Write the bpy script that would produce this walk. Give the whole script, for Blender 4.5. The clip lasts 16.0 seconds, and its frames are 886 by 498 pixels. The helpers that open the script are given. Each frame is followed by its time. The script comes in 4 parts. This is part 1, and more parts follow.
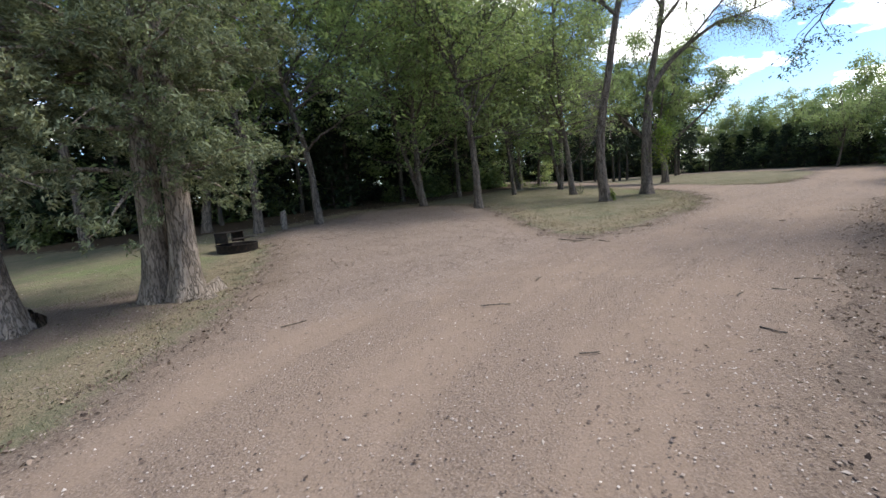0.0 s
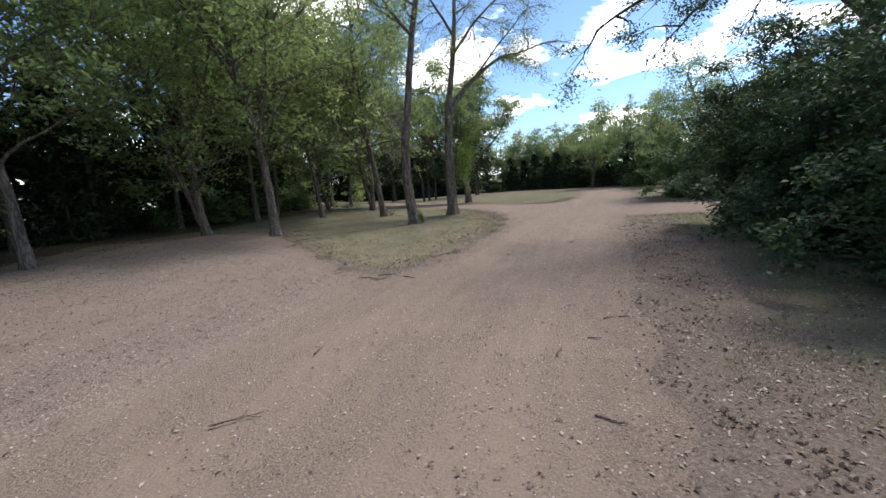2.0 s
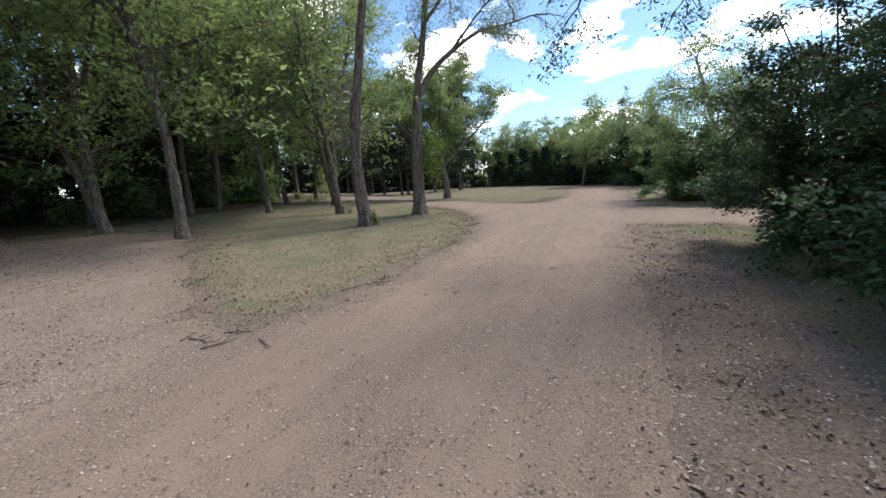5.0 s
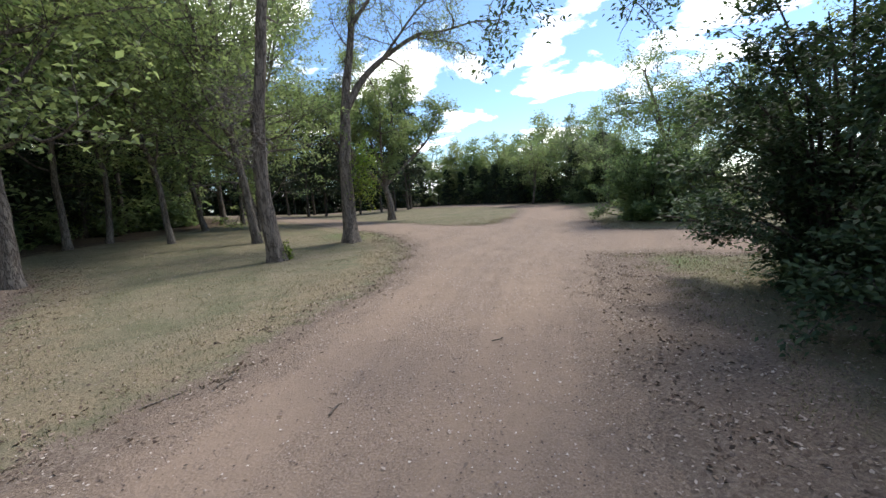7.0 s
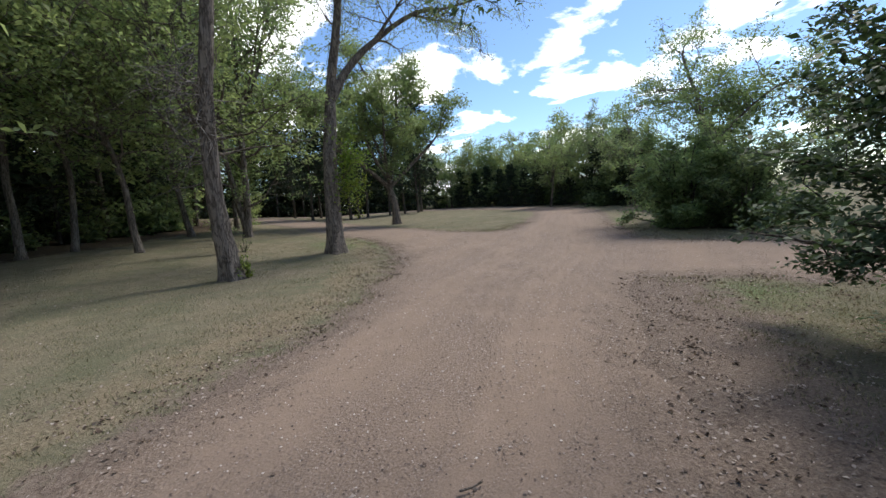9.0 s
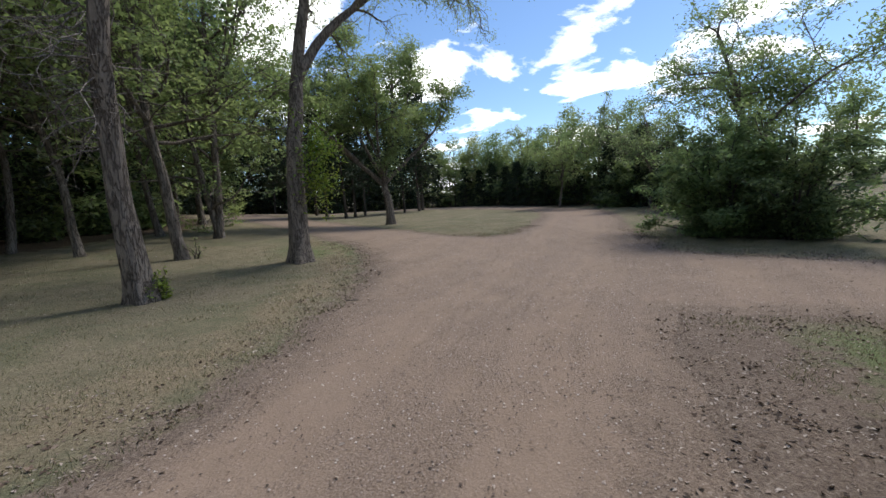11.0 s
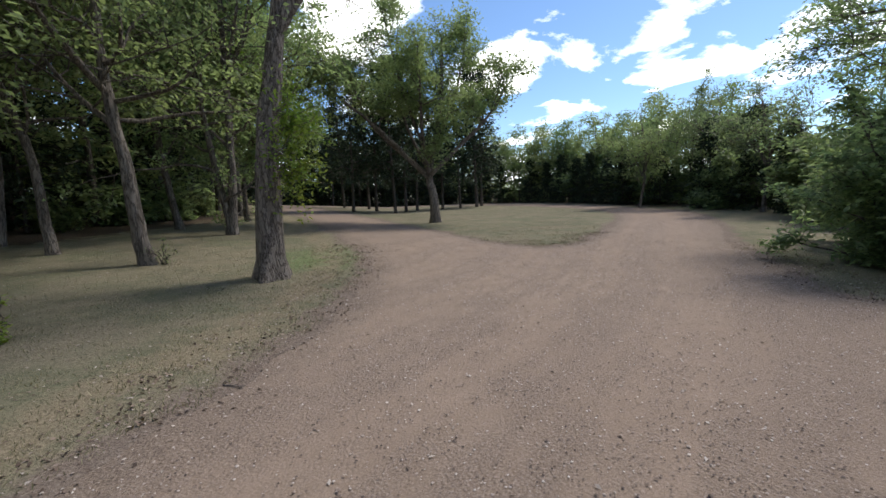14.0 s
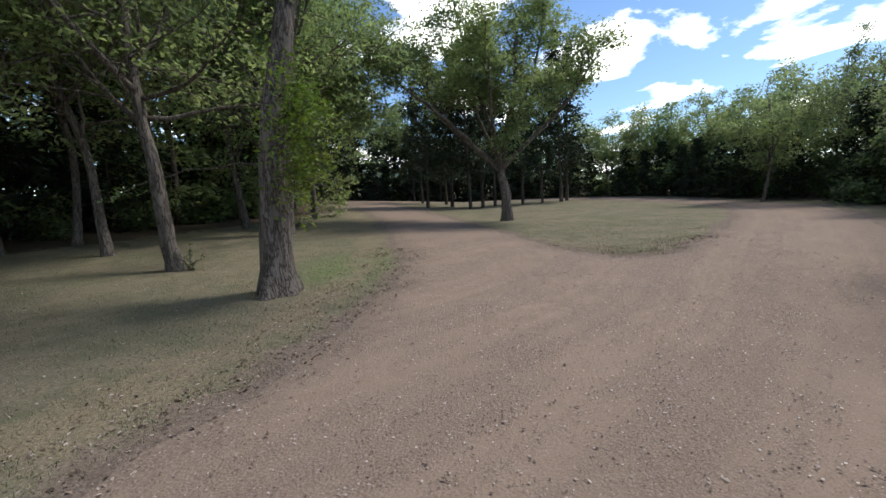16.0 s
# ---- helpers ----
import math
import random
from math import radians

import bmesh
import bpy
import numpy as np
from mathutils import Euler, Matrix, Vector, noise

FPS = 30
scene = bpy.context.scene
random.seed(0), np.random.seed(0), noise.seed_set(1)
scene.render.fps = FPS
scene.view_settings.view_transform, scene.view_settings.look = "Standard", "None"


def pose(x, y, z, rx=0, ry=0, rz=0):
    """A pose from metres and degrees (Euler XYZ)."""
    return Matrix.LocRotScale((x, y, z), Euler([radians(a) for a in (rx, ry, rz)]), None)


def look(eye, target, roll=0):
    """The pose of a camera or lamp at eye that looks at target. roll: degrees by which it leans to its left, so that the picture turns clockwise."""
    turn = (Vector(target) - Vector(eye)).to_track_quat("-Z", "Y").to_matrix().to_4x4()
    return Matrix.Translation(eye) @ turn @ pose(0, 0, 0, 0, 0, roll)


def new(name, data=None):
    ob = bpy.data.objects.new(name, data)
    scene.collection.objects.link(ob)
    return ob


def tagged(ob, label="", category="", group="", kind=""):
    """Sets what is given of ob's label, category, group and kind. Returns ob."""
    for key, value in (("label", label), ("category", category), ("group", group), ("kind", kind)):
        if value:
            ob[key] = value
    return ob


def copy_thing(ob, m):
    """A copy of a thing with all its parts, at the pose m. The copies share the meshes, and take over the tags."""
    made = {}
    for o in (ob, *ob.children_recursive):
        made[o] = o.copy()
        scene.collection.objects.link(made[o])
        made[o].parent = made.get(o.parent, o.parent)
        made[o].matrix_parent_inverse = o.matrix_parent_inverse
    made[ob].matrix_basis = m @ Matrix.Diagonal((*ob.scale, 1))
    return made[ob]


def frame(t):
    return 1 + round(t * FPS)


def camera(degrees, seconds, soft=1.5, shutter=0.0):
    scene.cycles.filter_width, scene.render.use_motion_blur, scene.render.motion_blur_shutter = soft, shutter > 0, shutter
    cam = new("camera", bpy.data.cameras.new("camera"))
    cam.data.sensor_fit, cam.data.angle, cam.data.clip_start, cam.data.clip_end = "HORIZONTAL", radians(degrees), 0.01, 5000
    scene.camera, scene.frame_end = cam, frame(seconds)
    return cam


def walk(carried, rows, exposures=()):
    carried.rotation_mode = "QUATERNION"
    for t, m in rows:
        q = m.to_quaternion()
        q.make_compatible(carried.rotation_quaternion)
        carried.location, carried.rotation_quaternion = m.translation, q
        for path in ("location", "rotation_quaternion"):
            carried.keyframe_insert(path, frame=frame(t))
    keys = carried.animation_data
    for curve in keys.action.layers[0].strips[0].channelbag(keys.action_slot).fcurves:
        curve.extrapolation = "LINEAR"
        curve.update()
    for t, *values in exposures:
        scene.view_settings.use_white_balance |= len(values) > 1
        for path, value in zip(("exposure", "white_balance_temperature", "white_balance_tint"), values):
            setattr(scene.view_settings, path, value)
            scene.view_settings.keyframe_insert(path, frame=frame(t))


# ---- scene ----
cam = camera(91.8, 16.0)
PATH = [
    (0, (0.029, 0.014, 1.263), (-0.226, 1.978, 0.984), -4.9),
    (0.5, (0.024, 0.39, 1.313), (-0.211, 2.355, 1.029), -5.3),
    (1, (0.201, 0.748, 1.352), (0.142, 2.725, 1.058), -4.0),
    (1.5, (0.394, 1.143, 1.329), (0.738, 3.089, 1.023), -4.8),
    (2, (0.627, 1.564, 1.35), (1.185, 3.466, 1.083), -5.3),
    (2.5, (0.962, 1.939, 1.406), (1.64, 3.799, 1.121), -0.5),
    (3, (1.248, 2.374, 1.402), (1.963, 4.221, 1.124), -2.4),
    (3.5, (1.558, 2.765, 1.387), (2.211, 4.635, 1.107), -3.7),
    (4, (1.855, 3.216, 1.37), (2.427, 5.107, 1.061), -4.4),
    (6.5, (3.263, 5.348, 1.418), (3.995, 7.191, 1.163), -3.0),
    (7, (3.644, 5.828, 1.485), (4.448, 7.644, 1.247), -4.4),
    (7.5, (3.998, 6.249, 1.524), (4.802, 8.064, 1.284), -4.3),
    (8, (4.264, 6.661, 1.516), (5.068, 8.478, 1.285), -4.0),
    (8.5, (4.635, 7.126, 1.542), (5.396, 8.962, 1.314), -4.0),
    (9, (4.956, 7.544, 1.497), (5.687, 9.393, 1.272), -4.4),
    (9.5, (5.266, 7.975, 1.479), (5.998, 9.824, 1.266), -3.8),
    (11.8, (6.739, 10.001, 1.553), (7.36, 11.886, 1.306), -4.0),
    (12, (6.879, 10.207, 1.519), (7.446, 12.11, 1.278), -4.0),
    (12.5, (7.198, 10.61, 1.561), (7.658, 12.54, 1.314), -4.3),
    (13, (7.482, 11.059, 1.57), (7.938, 12.992, 1.33), -4.0),
    (13.5, (7.795, 11.493, 1.57), (8.206, 13.435, 1.328), -2.8),
    (14, (8.075, 11.882, 1.571), (8.464, 13.828, 1.324), -2.5),
    (14.5, (8.349, 12.276, 1.562), (8.71, 14.226, 1.302), -2.5),
    (15, (8.634, 12.619, 1.587), (8.9, 14.581, 1.311), -2.3),
    (15.5, (8.875, 13.021, 1.578), (9.078, 14.991, 1.303), -2.8),
    (16, (9.158, 13.44, 1.617), (9.133, 15.423, 1.361), -3.2),
]
walk(cam, [(t, look(eye, target, roll)) for t, eye, target, roll in PATH],
     exposures=[(0, 0.38), (0.7, 0.32), (1.5, 0.18), (3.0, 0.26), (4.0, 0.34), (6.5, 0.38), (8.0, 0.38), (9.0, 0.04), (9.5, -0.10), (12.0, -0.13), (14.0, 0.0), (16.0, 0.0)])

# ---- world, sun and exposure ----
SUN_AZ, SUN_EL = radians(66), radians(51)      # azimuth from +y towards +x
world = bpy.data.worlds.new("sky")
scene.world = world
world.use_nodes = True
wn, wl = world.node_tree.nodes, world.node_tree.links
wn.clear()
sky = wn.new("ShaderNodeTexSky")
sky.sky_type, sky.sun_disc = "NISHITA", False
sky.sun_elevation, sky.sun_rotation = SUN_EL, SUN_AZ
sky.air_density, sky.dust_density, sky.ozone_density = 1.0, 0.25, 2.5
wco = wn.new("ShaderNodeTexCoord")
wsep = wn.new("ShaderNodeSeparateXYZ")
wl.new(wco.outputs["Generated"], wsep.inputs[0])
wz = wn.new("ShaderNodeMath")
wz.operation = "MAXIMUM"
wz.inputs[1].default_value = 0.0
wl.new(wsep.outputs["Z"], wz.inputs[0])
wz2 = wn.new("ShaderNodeMath")
wz2.operation = "ADD"
wz2.inputs[1].default_value = 0.22
wl.new(wz.outputs[0], wz2.inputs[0])
wdiv = wn.new("ShaderNodeVectorMath")
wdiv.operation = "DIVIDE"
wl.new(wco.outputs["Generated"], wdiv.inputs[0])
wcomb = wn.new("ShaderNodeCombineXYZ")
for k in range(3):
    wl.new(wz2.outputs[0], wcomb.inputs[k])
wl.new(wcomb.outputs[0], wdiv.inputs[1])
wno = wn.new("ShaderNodeTexNoise")
wno.inputs["Scale"].default_value = 2.1
wno.inputs["Detail"].default_value = 9
wno.inputs["Roughness"].default_value = 0.56
wno.inputs["Distortion"].default_value = 0.25
wl.new(wdiv.outputs[0], wno.inputs["Vector"])
wr = wn.new("ShaderNodeValToRGB")
wr.color_ramp.elements[0].position, wr.color_ramp.elements[1].position = 0.535, 0.615
wl.new(wno.outputs["Fac"], wr.inputs[0])
wmix = wn.new("ShaderNodeMix")
wmix.data_type = "RGBA"
wl.new(wr.outputs["Color"], wmix.inputs["Factor"])
wblue = wn.new("ShaderNodeMix")
wblue.data_type, wblue.blend_type = "RGBA", "MULTIPLY"
wblue.inputs["Factor"].default_value = 1.0
wl.new(sky.outputs[0], wblue.inputs["A"])
wblue.inputs["B"].default_value = (0.86, 0.98, 1.12, 1)
wl.new(wblue.outputs["Result"], wmix.inputs["A"])
wmix.inputs["B"].default_value = (16.0, 16.0, 16.1, 1)
wbg = wn.new("ShaderNodeBackground")
wbg.inputs["Strength"].default_value = 0.15
wl.new(wmix.outputs["Result"], wbg.inputs["Color"])
wout = wn.new("ShaderNodeOutputWorld")
wl.new(wbg.outputs[0], wout.inputs["Surface"])

sun_data = bpy.data.lights.new("sun", "SUN")
sun_data.energy, sun_data.angle, sun_data.color = 3.8, radians(13), (1.0, 0.95, 0.87)
sun = new("sun", sun_data)
sun.matrix_world = look((0, 0, 30), (-30 * math.sin(SUN_AZ) * math.cos(SUN_EL), -30 * math.cos(SUN_AZ) * math.cos(SUN_EL), 30 - 30 * math.sin(SUN_EL)))


# ---- materials ----
def node(nt, kind, **inputs):
    n = nt.nodes.new(kind)
    for key, value in inputs.items():
        n.inputs[key.replace("_", " ")].default_value = value
    return n


def material(name, rough=0.85, spec=0.25):
    m = bpy.data.materials.new(name)
    m.use_nodes = True
    b = m.node_tree.nodes["Principled BSDF"]
    b.inputs["Roughness"].default_value = rough
    b.inputs["Specular IOR Level"].default_value = spec
    return m, m.node_tree, b


def noise_tex(nt, scale, detail=4, rough=0.6, stretch=None, coord="Object"):
    tc = nt.nodes.new("ShaderNodeTexCoord")
    n = node(nt, "ShaderNodeTexNoise", Scale=scale, Detail=detail, Roughness=rough)
    if stretch:
        mp = nt.nodes.new("ShaderNodeMapping")
        mp.inputs["Scale"].default_value = stretch
        nt.links.new(tc.outputs[coord], mp.inputs["Vector"])
        nt.links.new(mp.outputs[0], n.inputs["Vector"])
    else:
        nt.links.new(tc.outputs[coord], n.inputs["Vector"])
    return n.outputs["Fac"]


def ramp(nt, fac, *stops):
    r = nt.nodes.new("ShaderNodeValToRGB")
    while len(r.color_ramp.elements) < len(stops):
        r.color_ramp.elements.new(0.5)
    for e, (p, c) in zip(r.color_ramp.elements, stops):
        e.position = p
        e.color = (*c, 1) if isinstance(c, tuple) else (c, c, c, 1)
    nt.links.new(fac, r.inputs[0])
    return r.outputs["Color"]


def mix(nt, fac, a, b, blend="MIX"):
    n = nt.nodes.new("ShaderNodeMix")
    n.data_type, n.blend_type = "RGBA", blend
    for key, v in (("Factor", fac), ("A", a), ("B", b)):
        if isinstance(v, (int, float)):
            n.inputs[key].default_value = v if key == "Factor" else (v, v, v, 1)
        elif isinstance(v, tuple):
            n.inputs[key].default_value = (*v, 1)
        else:
            nt.links.new(v, n.inputs[key])
    return n.outputs["Result"]


def maths(nt, op, a, b=0.0):
    n = nt.nodes.new("ShaderNodeMath")
    n.operation = op
    for k, v in ((0, a), (1, b)):
        if isinstance(v, (int, float)):
            n.inputs[k].default_value = v
        else:
            nt.links.new(v, n.inputs[k])
    return n.outputs[0]


def attr(nt, name):
    n = nt.nodes.new("ShaderNodeAttribute")
    n.attribute_name = name
    return n.outputs["Fac"]


def bump(nt, b, height, strength, distance):
    n = nt.nodes.new("ShaderNodeBump")
    n.inputs["Strength"].default_value, n.inputs["Distance"].default_value = strength, distance
    nt.links.new(height, n.inputs["Height"])
    nt.links.new(n.outputs[0], b.inputs["Normal"])


def voronoi(nt, scale, feature="F1", stretch=(1, 1, 1)):
    tc = nt.nodes.new("ShaderNodeTexCoord")
    mp = nt.nodes.new("ShaderNodeMapping")
    mp.inputs["Scale"].default_value = stretch
    nt.links.new(tc.outputs["Object"], mp.inputs["Vector"])
    v = node(nt, "ShaderNodeTexVoronoi", Scale=scale)
    v.feature = feature
    nt.links.new(mp.outputs[0], v.inputs["Vector"])
    return v


def leaf_material(name, dark, mid, light, through_light=0.4, rough=0.5):
    m, nt, b = material(name, rough, 0.3)
    geo = nt.nodes.new("ShaderNodeNewGeometry")
    info = nt.nodes.new("ShaderNodeObjectInfo")
    col = ramp(nt, geo.outputs["Random Per Island"], (0.0, dark), (0.5, mid), (1.0, light))
    hsv = node(nt, "ShaderNodeHueSaturation")
    nt.links.new(col, hsv.inputs["Color"])
    nt.links.new(maths(nt, "MULTIPLY_ADD", info.outputs["Random"], 0.03), hsv.inputs["Hue"])
    hsv.inputs["Hue"].links[0].from_node.inputs[2].default_value = 0.485
    nt.links.new(maths(nt, "MULTIPLY_ADD", noise_tex(nt, 0.9, 2), 0.7), hsv.inputs["Value"])
    hsv.inputs["Value"].links[0].from_node.inputs[2].default_value = 0.65
    nt.links.new(hsv.outputs[0], b.inputs["Base Color"])
    tr = nt.nodes.new("ShaderNodeBsdfTranslucent")
    nt.links.new(mix(nt, 1.0, hsv.outputs[0], (1.0, 1.0, 0.75), "MULTIPLY"), tr.inputs["Color"])
    ms = nt.nodes.new("ShaderNodeMixShader")
    ms.inputs[0].default_value = through_light
    nt.links.new(b.outputs[0], ms.inputs[1])
    nt.links.new(tr.outputs[0], ms.inputs[2])
    nt.links.new(ms.outputs[0], nt.nodes["Material Output"].inputs["Surface"])
    return m


def bark_material(name, dark, light, scale=1.0, depth=0.02):
    m, nt, b = material(name, 0.95, 0.1)
    ridges = noise_tex(nt, 9 * scale, 6, 0.65, (1, 1, 0.16))
    fine = noise_tex(nt, 60 * scale, 4, 0.6, (1, 1, 0.35))
    broad = noise_tex(nt, 1.6, 3, 0.5)
    split = maths(nt, "ABSOLUTE", maths(nt, "SUBTRACT", noise_tex(nt, 16 * scale, 3, 0.55, (1, 1, 0.2)), 0.5))
    crack = ramp(nt, split, (0.0, 0.0), (0.07, 1.0))
    col = ramp(nt, ridges, (0.32, dark), (0.68, light))
    col = mix(nt, 0.35, col, ramp(nt, fine, (0.3, dark), (0.7, light)))
    col = mix(nt, maths(nt, "MULTIPLY", ramp(nt, broad, (0.4, 0.0), (0.7, 1.0)), 0.35), col, tuple(0.5 * (a + c) * 1.15 for a, c in zip(dark, light)))
    col = mix(nt, 1.0, col, ramp(nt, crack, (0.0, 0.4), (1.0, 1.0)), "MULTIPLY")
    nt.links.new(col, b.inputs["Base Color"])
    h = maths(nt, "ADD", maths(nt, "MULTIPLY", ridges, 1.0), maths(nt, "MULTIPLY", crack, 0.6))
    h = maths(nt, "ADD", h, maths(nt, "MULTIPLY", fine, 0.25))
    bump(nt, b, h, 0.9, depth)
    return m


BARK_GREY = bark_material("grey_furrowed_bark", (0.07, 0.057, 0.047), (0.28, 0.24, 0.205), 1.0, 0.035)
BARK_PALE = bark_material("pale_dead_bark", (0.14, 0.12, 0.105), (0.34, 0.305, 0.275))
BARK_CEDAR = bark_material("shredded_cedar_bark", (0.14, 0.11, 0.085), (0.44, 0.375, 0.315), 1.2, 0.03)
BARK_DARK = bark_material("dark_forest_bark", (0.05, 0.042, 0.035), (0.16, 0.14, 0.12), 1.0, 0.015)
TWIG = bark_material("bare_twig_bark", (0.10, 0.085, 0.07), (0.25, 0.21, 0.18), 2.0, 0.004)
LEAF_ELM = leaf_material("elm_leaf", (0.155, 0.21, 0.105), (0.22, 0.295, 0.14), (0.31, 0.40, 0.19), 0.66)
LEAF_LIGHT = leaf_material("sunlit_ash_leaf", (0.18, 0.24, 0.115), (0.25, 0.32, 0.15), (0.34, 0.415, 0.205), 0.66)
LEAF_WOOD = leaf_material("woodland_leaf", (0.12, 0.165, 0.088), (0.185, 0.245, 0.125), (0.28, 0.35, 0.175), 0.66)
LEAF_BUSH = leaf_material("shrub_leaf", (0.04, 0.068, 0.036), (0.062, 0.10, 0.05), (0.105, 0.155, 0.074), 0.35, 0.62)
LEAF_YELLOW = leaf_material("young_yellow_green_leaf", (0.12, 0.19, 0.03), (0.19, 0.27, 0.045), (0.27, 0.34, 0.07), 0.45)
LEAF_CEDAR = leaf_material("cedar_spray", (0.10, 0.118, 0.07), (0.19, 0.215, 0.13), (0.30, 0.33, 0.20), 0.35, 0.75)
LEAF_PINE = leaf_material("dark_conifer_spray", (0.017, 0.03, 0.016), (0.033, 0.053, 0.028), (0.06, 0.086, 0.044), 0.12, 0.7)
LEAF_DEAD = leaf_material("fallen_dead_leaf", (0.085, 0.058, 0.044), (0.20, 0.15, 0.12), (0.46, 0.40, 0.35), 0.1, 0.8)
LEAF_BROWN = leaf_material("curled_brown_leaf", (0.05, 0.035, 0.026), (0.13, 0.09, 0.066), (0.34, 0.265, 0.205), 0.1, 0.8)
BLADE = leaf_material("dry_grass_blade", (0.13, 0.13, 0.07), (0.205, 0.192, 0.118), (0.32, 0.275, 0.18), 0.3, 0.7)
STONE, nt, b = material("gravel_stone", 0.8, 0.3)
geo = nt.nodes.new("ShaderNodeNewGeometry")
nt.links.new(ramp(nt, geo.outputs["Random Per Island"], (0.0, (0.06, 0.045, 0.038)), (0.3, (0.15, 0.11, 0.09)), (0.6, (0.26, 0.20, 0.165)), (0.82, (0.38, 0.32, 0.28)), (1.0, (0.54, 0.48, 0.43))), b.inputs["Base Color"])

RUST, nt, b = material("burnt_rusty_steel", 0.75, 0.4)
b.inputs["Metallic"].default_value = 0.55
nt.links.new(ramp(nt, noise_tex(nt, 14, 6), (0.35, (0.012, 0.011, 0.011)), (0.62, (0.035, 0.026, 0.022)), (0.75, (0.10, 0.05, 0.03))), b.inputs["Base Color"])
bump(nt, b, noise_tex(nt, 60, 4), 0.3, 0.002)
ASH, nt, b = material("cold_ash", 1.0, 0.0)
nt.links.new(ramp(nt, noise_tex(nt, 22, 5), (0.35, (0.03, 0.028, 0.027)), (0.7, (0.16, 0.15, 0.145))), b.inputs["Base Color"])
POST = bark_material("weathered_post_wood", (0.17, 0.14, 0.11), (0.40, 0.36, 0.31), 2.2, 0.008)

# the ground: dry mown grass, litter by the road, a darker brown within the wood
GROUND, nt, b = material("dry_grass_and_soil", 1.0, 0.05)
n1, n2, n3 = noise_tex(nt, 0.35, 4), noise_tex(nt, 3.2, 6, 0.65), noise_tex(nt, 38, 5, 0.7)
grass = ramp(nt, n2, (0.3, (0.13, 0.124, 0.078)), (0.52, (0.195, 0.18, 0.118)), (0.70, (0.32, 0.28, 0.195)))
grass = mix(nt, ramp(nt, n1, (0.40, 0.0), (0.58, 0.75)), grass, (0.138, 0.158, 0.088))
grass = mix(nt, 0.55, grass, ramp(nt, n3, (0.25, (0.055, 0.05, 0.034)), (0.6, (0.17, 0.152, 0.105)), (0.8, (0.31, 0.27, 0.205))))
soil = ramp(nt, n2, (0.3, (0.138, 0.102, 0.081)), (0.7, (0.235, 0.185, 0.15)))
soil = mix(nt, 0.6, soil, ramp(nt, n3, (0.3, (0.065, 0.047, 0.036)), (0.53, (0.187, 0.147, 0.119)), (0.73, (0.36, 0.31, 0.262))))
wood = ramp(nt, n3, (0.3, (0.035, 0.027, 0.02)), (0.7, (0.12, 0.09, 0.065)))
rough_edge = maths(nt, "MULTIPLY", maths(nt, "SUBTRACT", n2, 0.5), 1.6)
patchy = noise_tex(nt, 1.1, 5, 0.7)
grass = mix(nt, ramp(nt, patchy, (0.42, 0.0), (0.60, 0.65)), grass, ramp(nt, n3, (0.3, (0.10, 0.082, 0.055)), (0.7, (0.34, 0.285, 0.205))))
grass = mix(nt, ramp(nt, maths(nt, "ADD", attr(nt, "lush"), rough_edge), (0.3, 0.0), (0.9, 0.75)), grass, ramp(nt, n3, (0.3, (0.085, 0.125, 0.045)), (0.7, (0.18, 0.235, 0.10))))
verge = ramp(nt, maths(nt, "ADD", attr(nt, "verge"), rough_edge), (0.35, 0.0), (0.7, 1.0))
straw = ramp(nt, maths(nt, "ADD", attr(nt, "straw"), rough_edge), (0.4, 0.0), (0.8, 1.0))
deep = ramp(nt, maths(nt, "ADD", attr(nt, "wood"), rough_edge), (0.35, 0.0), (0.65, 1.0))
col = mix(nt, straw, grass, ramp(nt, n3, (0.3, (0.115, 0.092, 0.06)), (0.7, (0.31, 0.258, 0.178))))
col = mix(nt, verge, col, soil)
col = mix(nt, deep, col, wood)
nt.links.new(col, b.inputs["Base Color"])
bump(nt, b, maths(nt, "ADD", n3, maths(nt, "MULTIPLY", n2, 0.8)), 0.8, 0.03)

# the road: packed pinkish dirt with gravel
ROAD, nt, b = material("packed_gravel_road", 0.95, 0.12)
n1, n2, n3 = noise_tex(nt, 0.5, 4), noise_tex(nt, 5, 6, 0.65), noise_tex(nt, 55, 5, 0.75)
v1 = voronoi(nt, 48)
v2 = voronoi(nt, 110)
dirt = ramp(nt, n2, (0.3, (0.215, 0.158, 0.117)), (0.7, (0.285, 0.212, 0.162)))
dirt = mix(nt, ramp(nt, n1, (0.4, 0.0), (0.65, 0.7)), dirt, (0.24, 0.178, 0.136))
grit = mix(nt, 0.5, ramp(nt, n3, (0.34, (0.13, 0.092, 0.068)), (0.53, (0.25, 0.187, 0.145)), (0.70, (0.45, 0.38, 0.31))),
           ramp(nt, v2.outputs["Color"], (0.1, (0.135, 0.098, 0.078)), (0.6, (0.228, 0.174, 0.142)), (1.0, (0.38, 0.32, 0.275))))
loose = ramp(nt, maths(nt, "ADD", attr(nt, "loose"), maths(nt, "MULTIPLY", maths(nt, "SUBTRACT", n2, 0.5), 1.3)), (0.2, 0.3), (0.8, 0.75))
col = mix(nt, loose, dirt, grit)
pad = ramp(nt, maths(nt, "ADD", attr(nt, "pad"), maths(nt, "MULTIPLY", maths(nt, "SUBTRACT", n2, 0.5), 1.2)), (0.3, 0.0), (0.7, 0.8))
col = mix(nt, pad, col, ramp(nt, n3, (0.34, (0.085, 0.06, 0.046)), (0.52, (0.225, 0.172, 0.14)), (0.68, (0.46, 0.40, 0.355))))
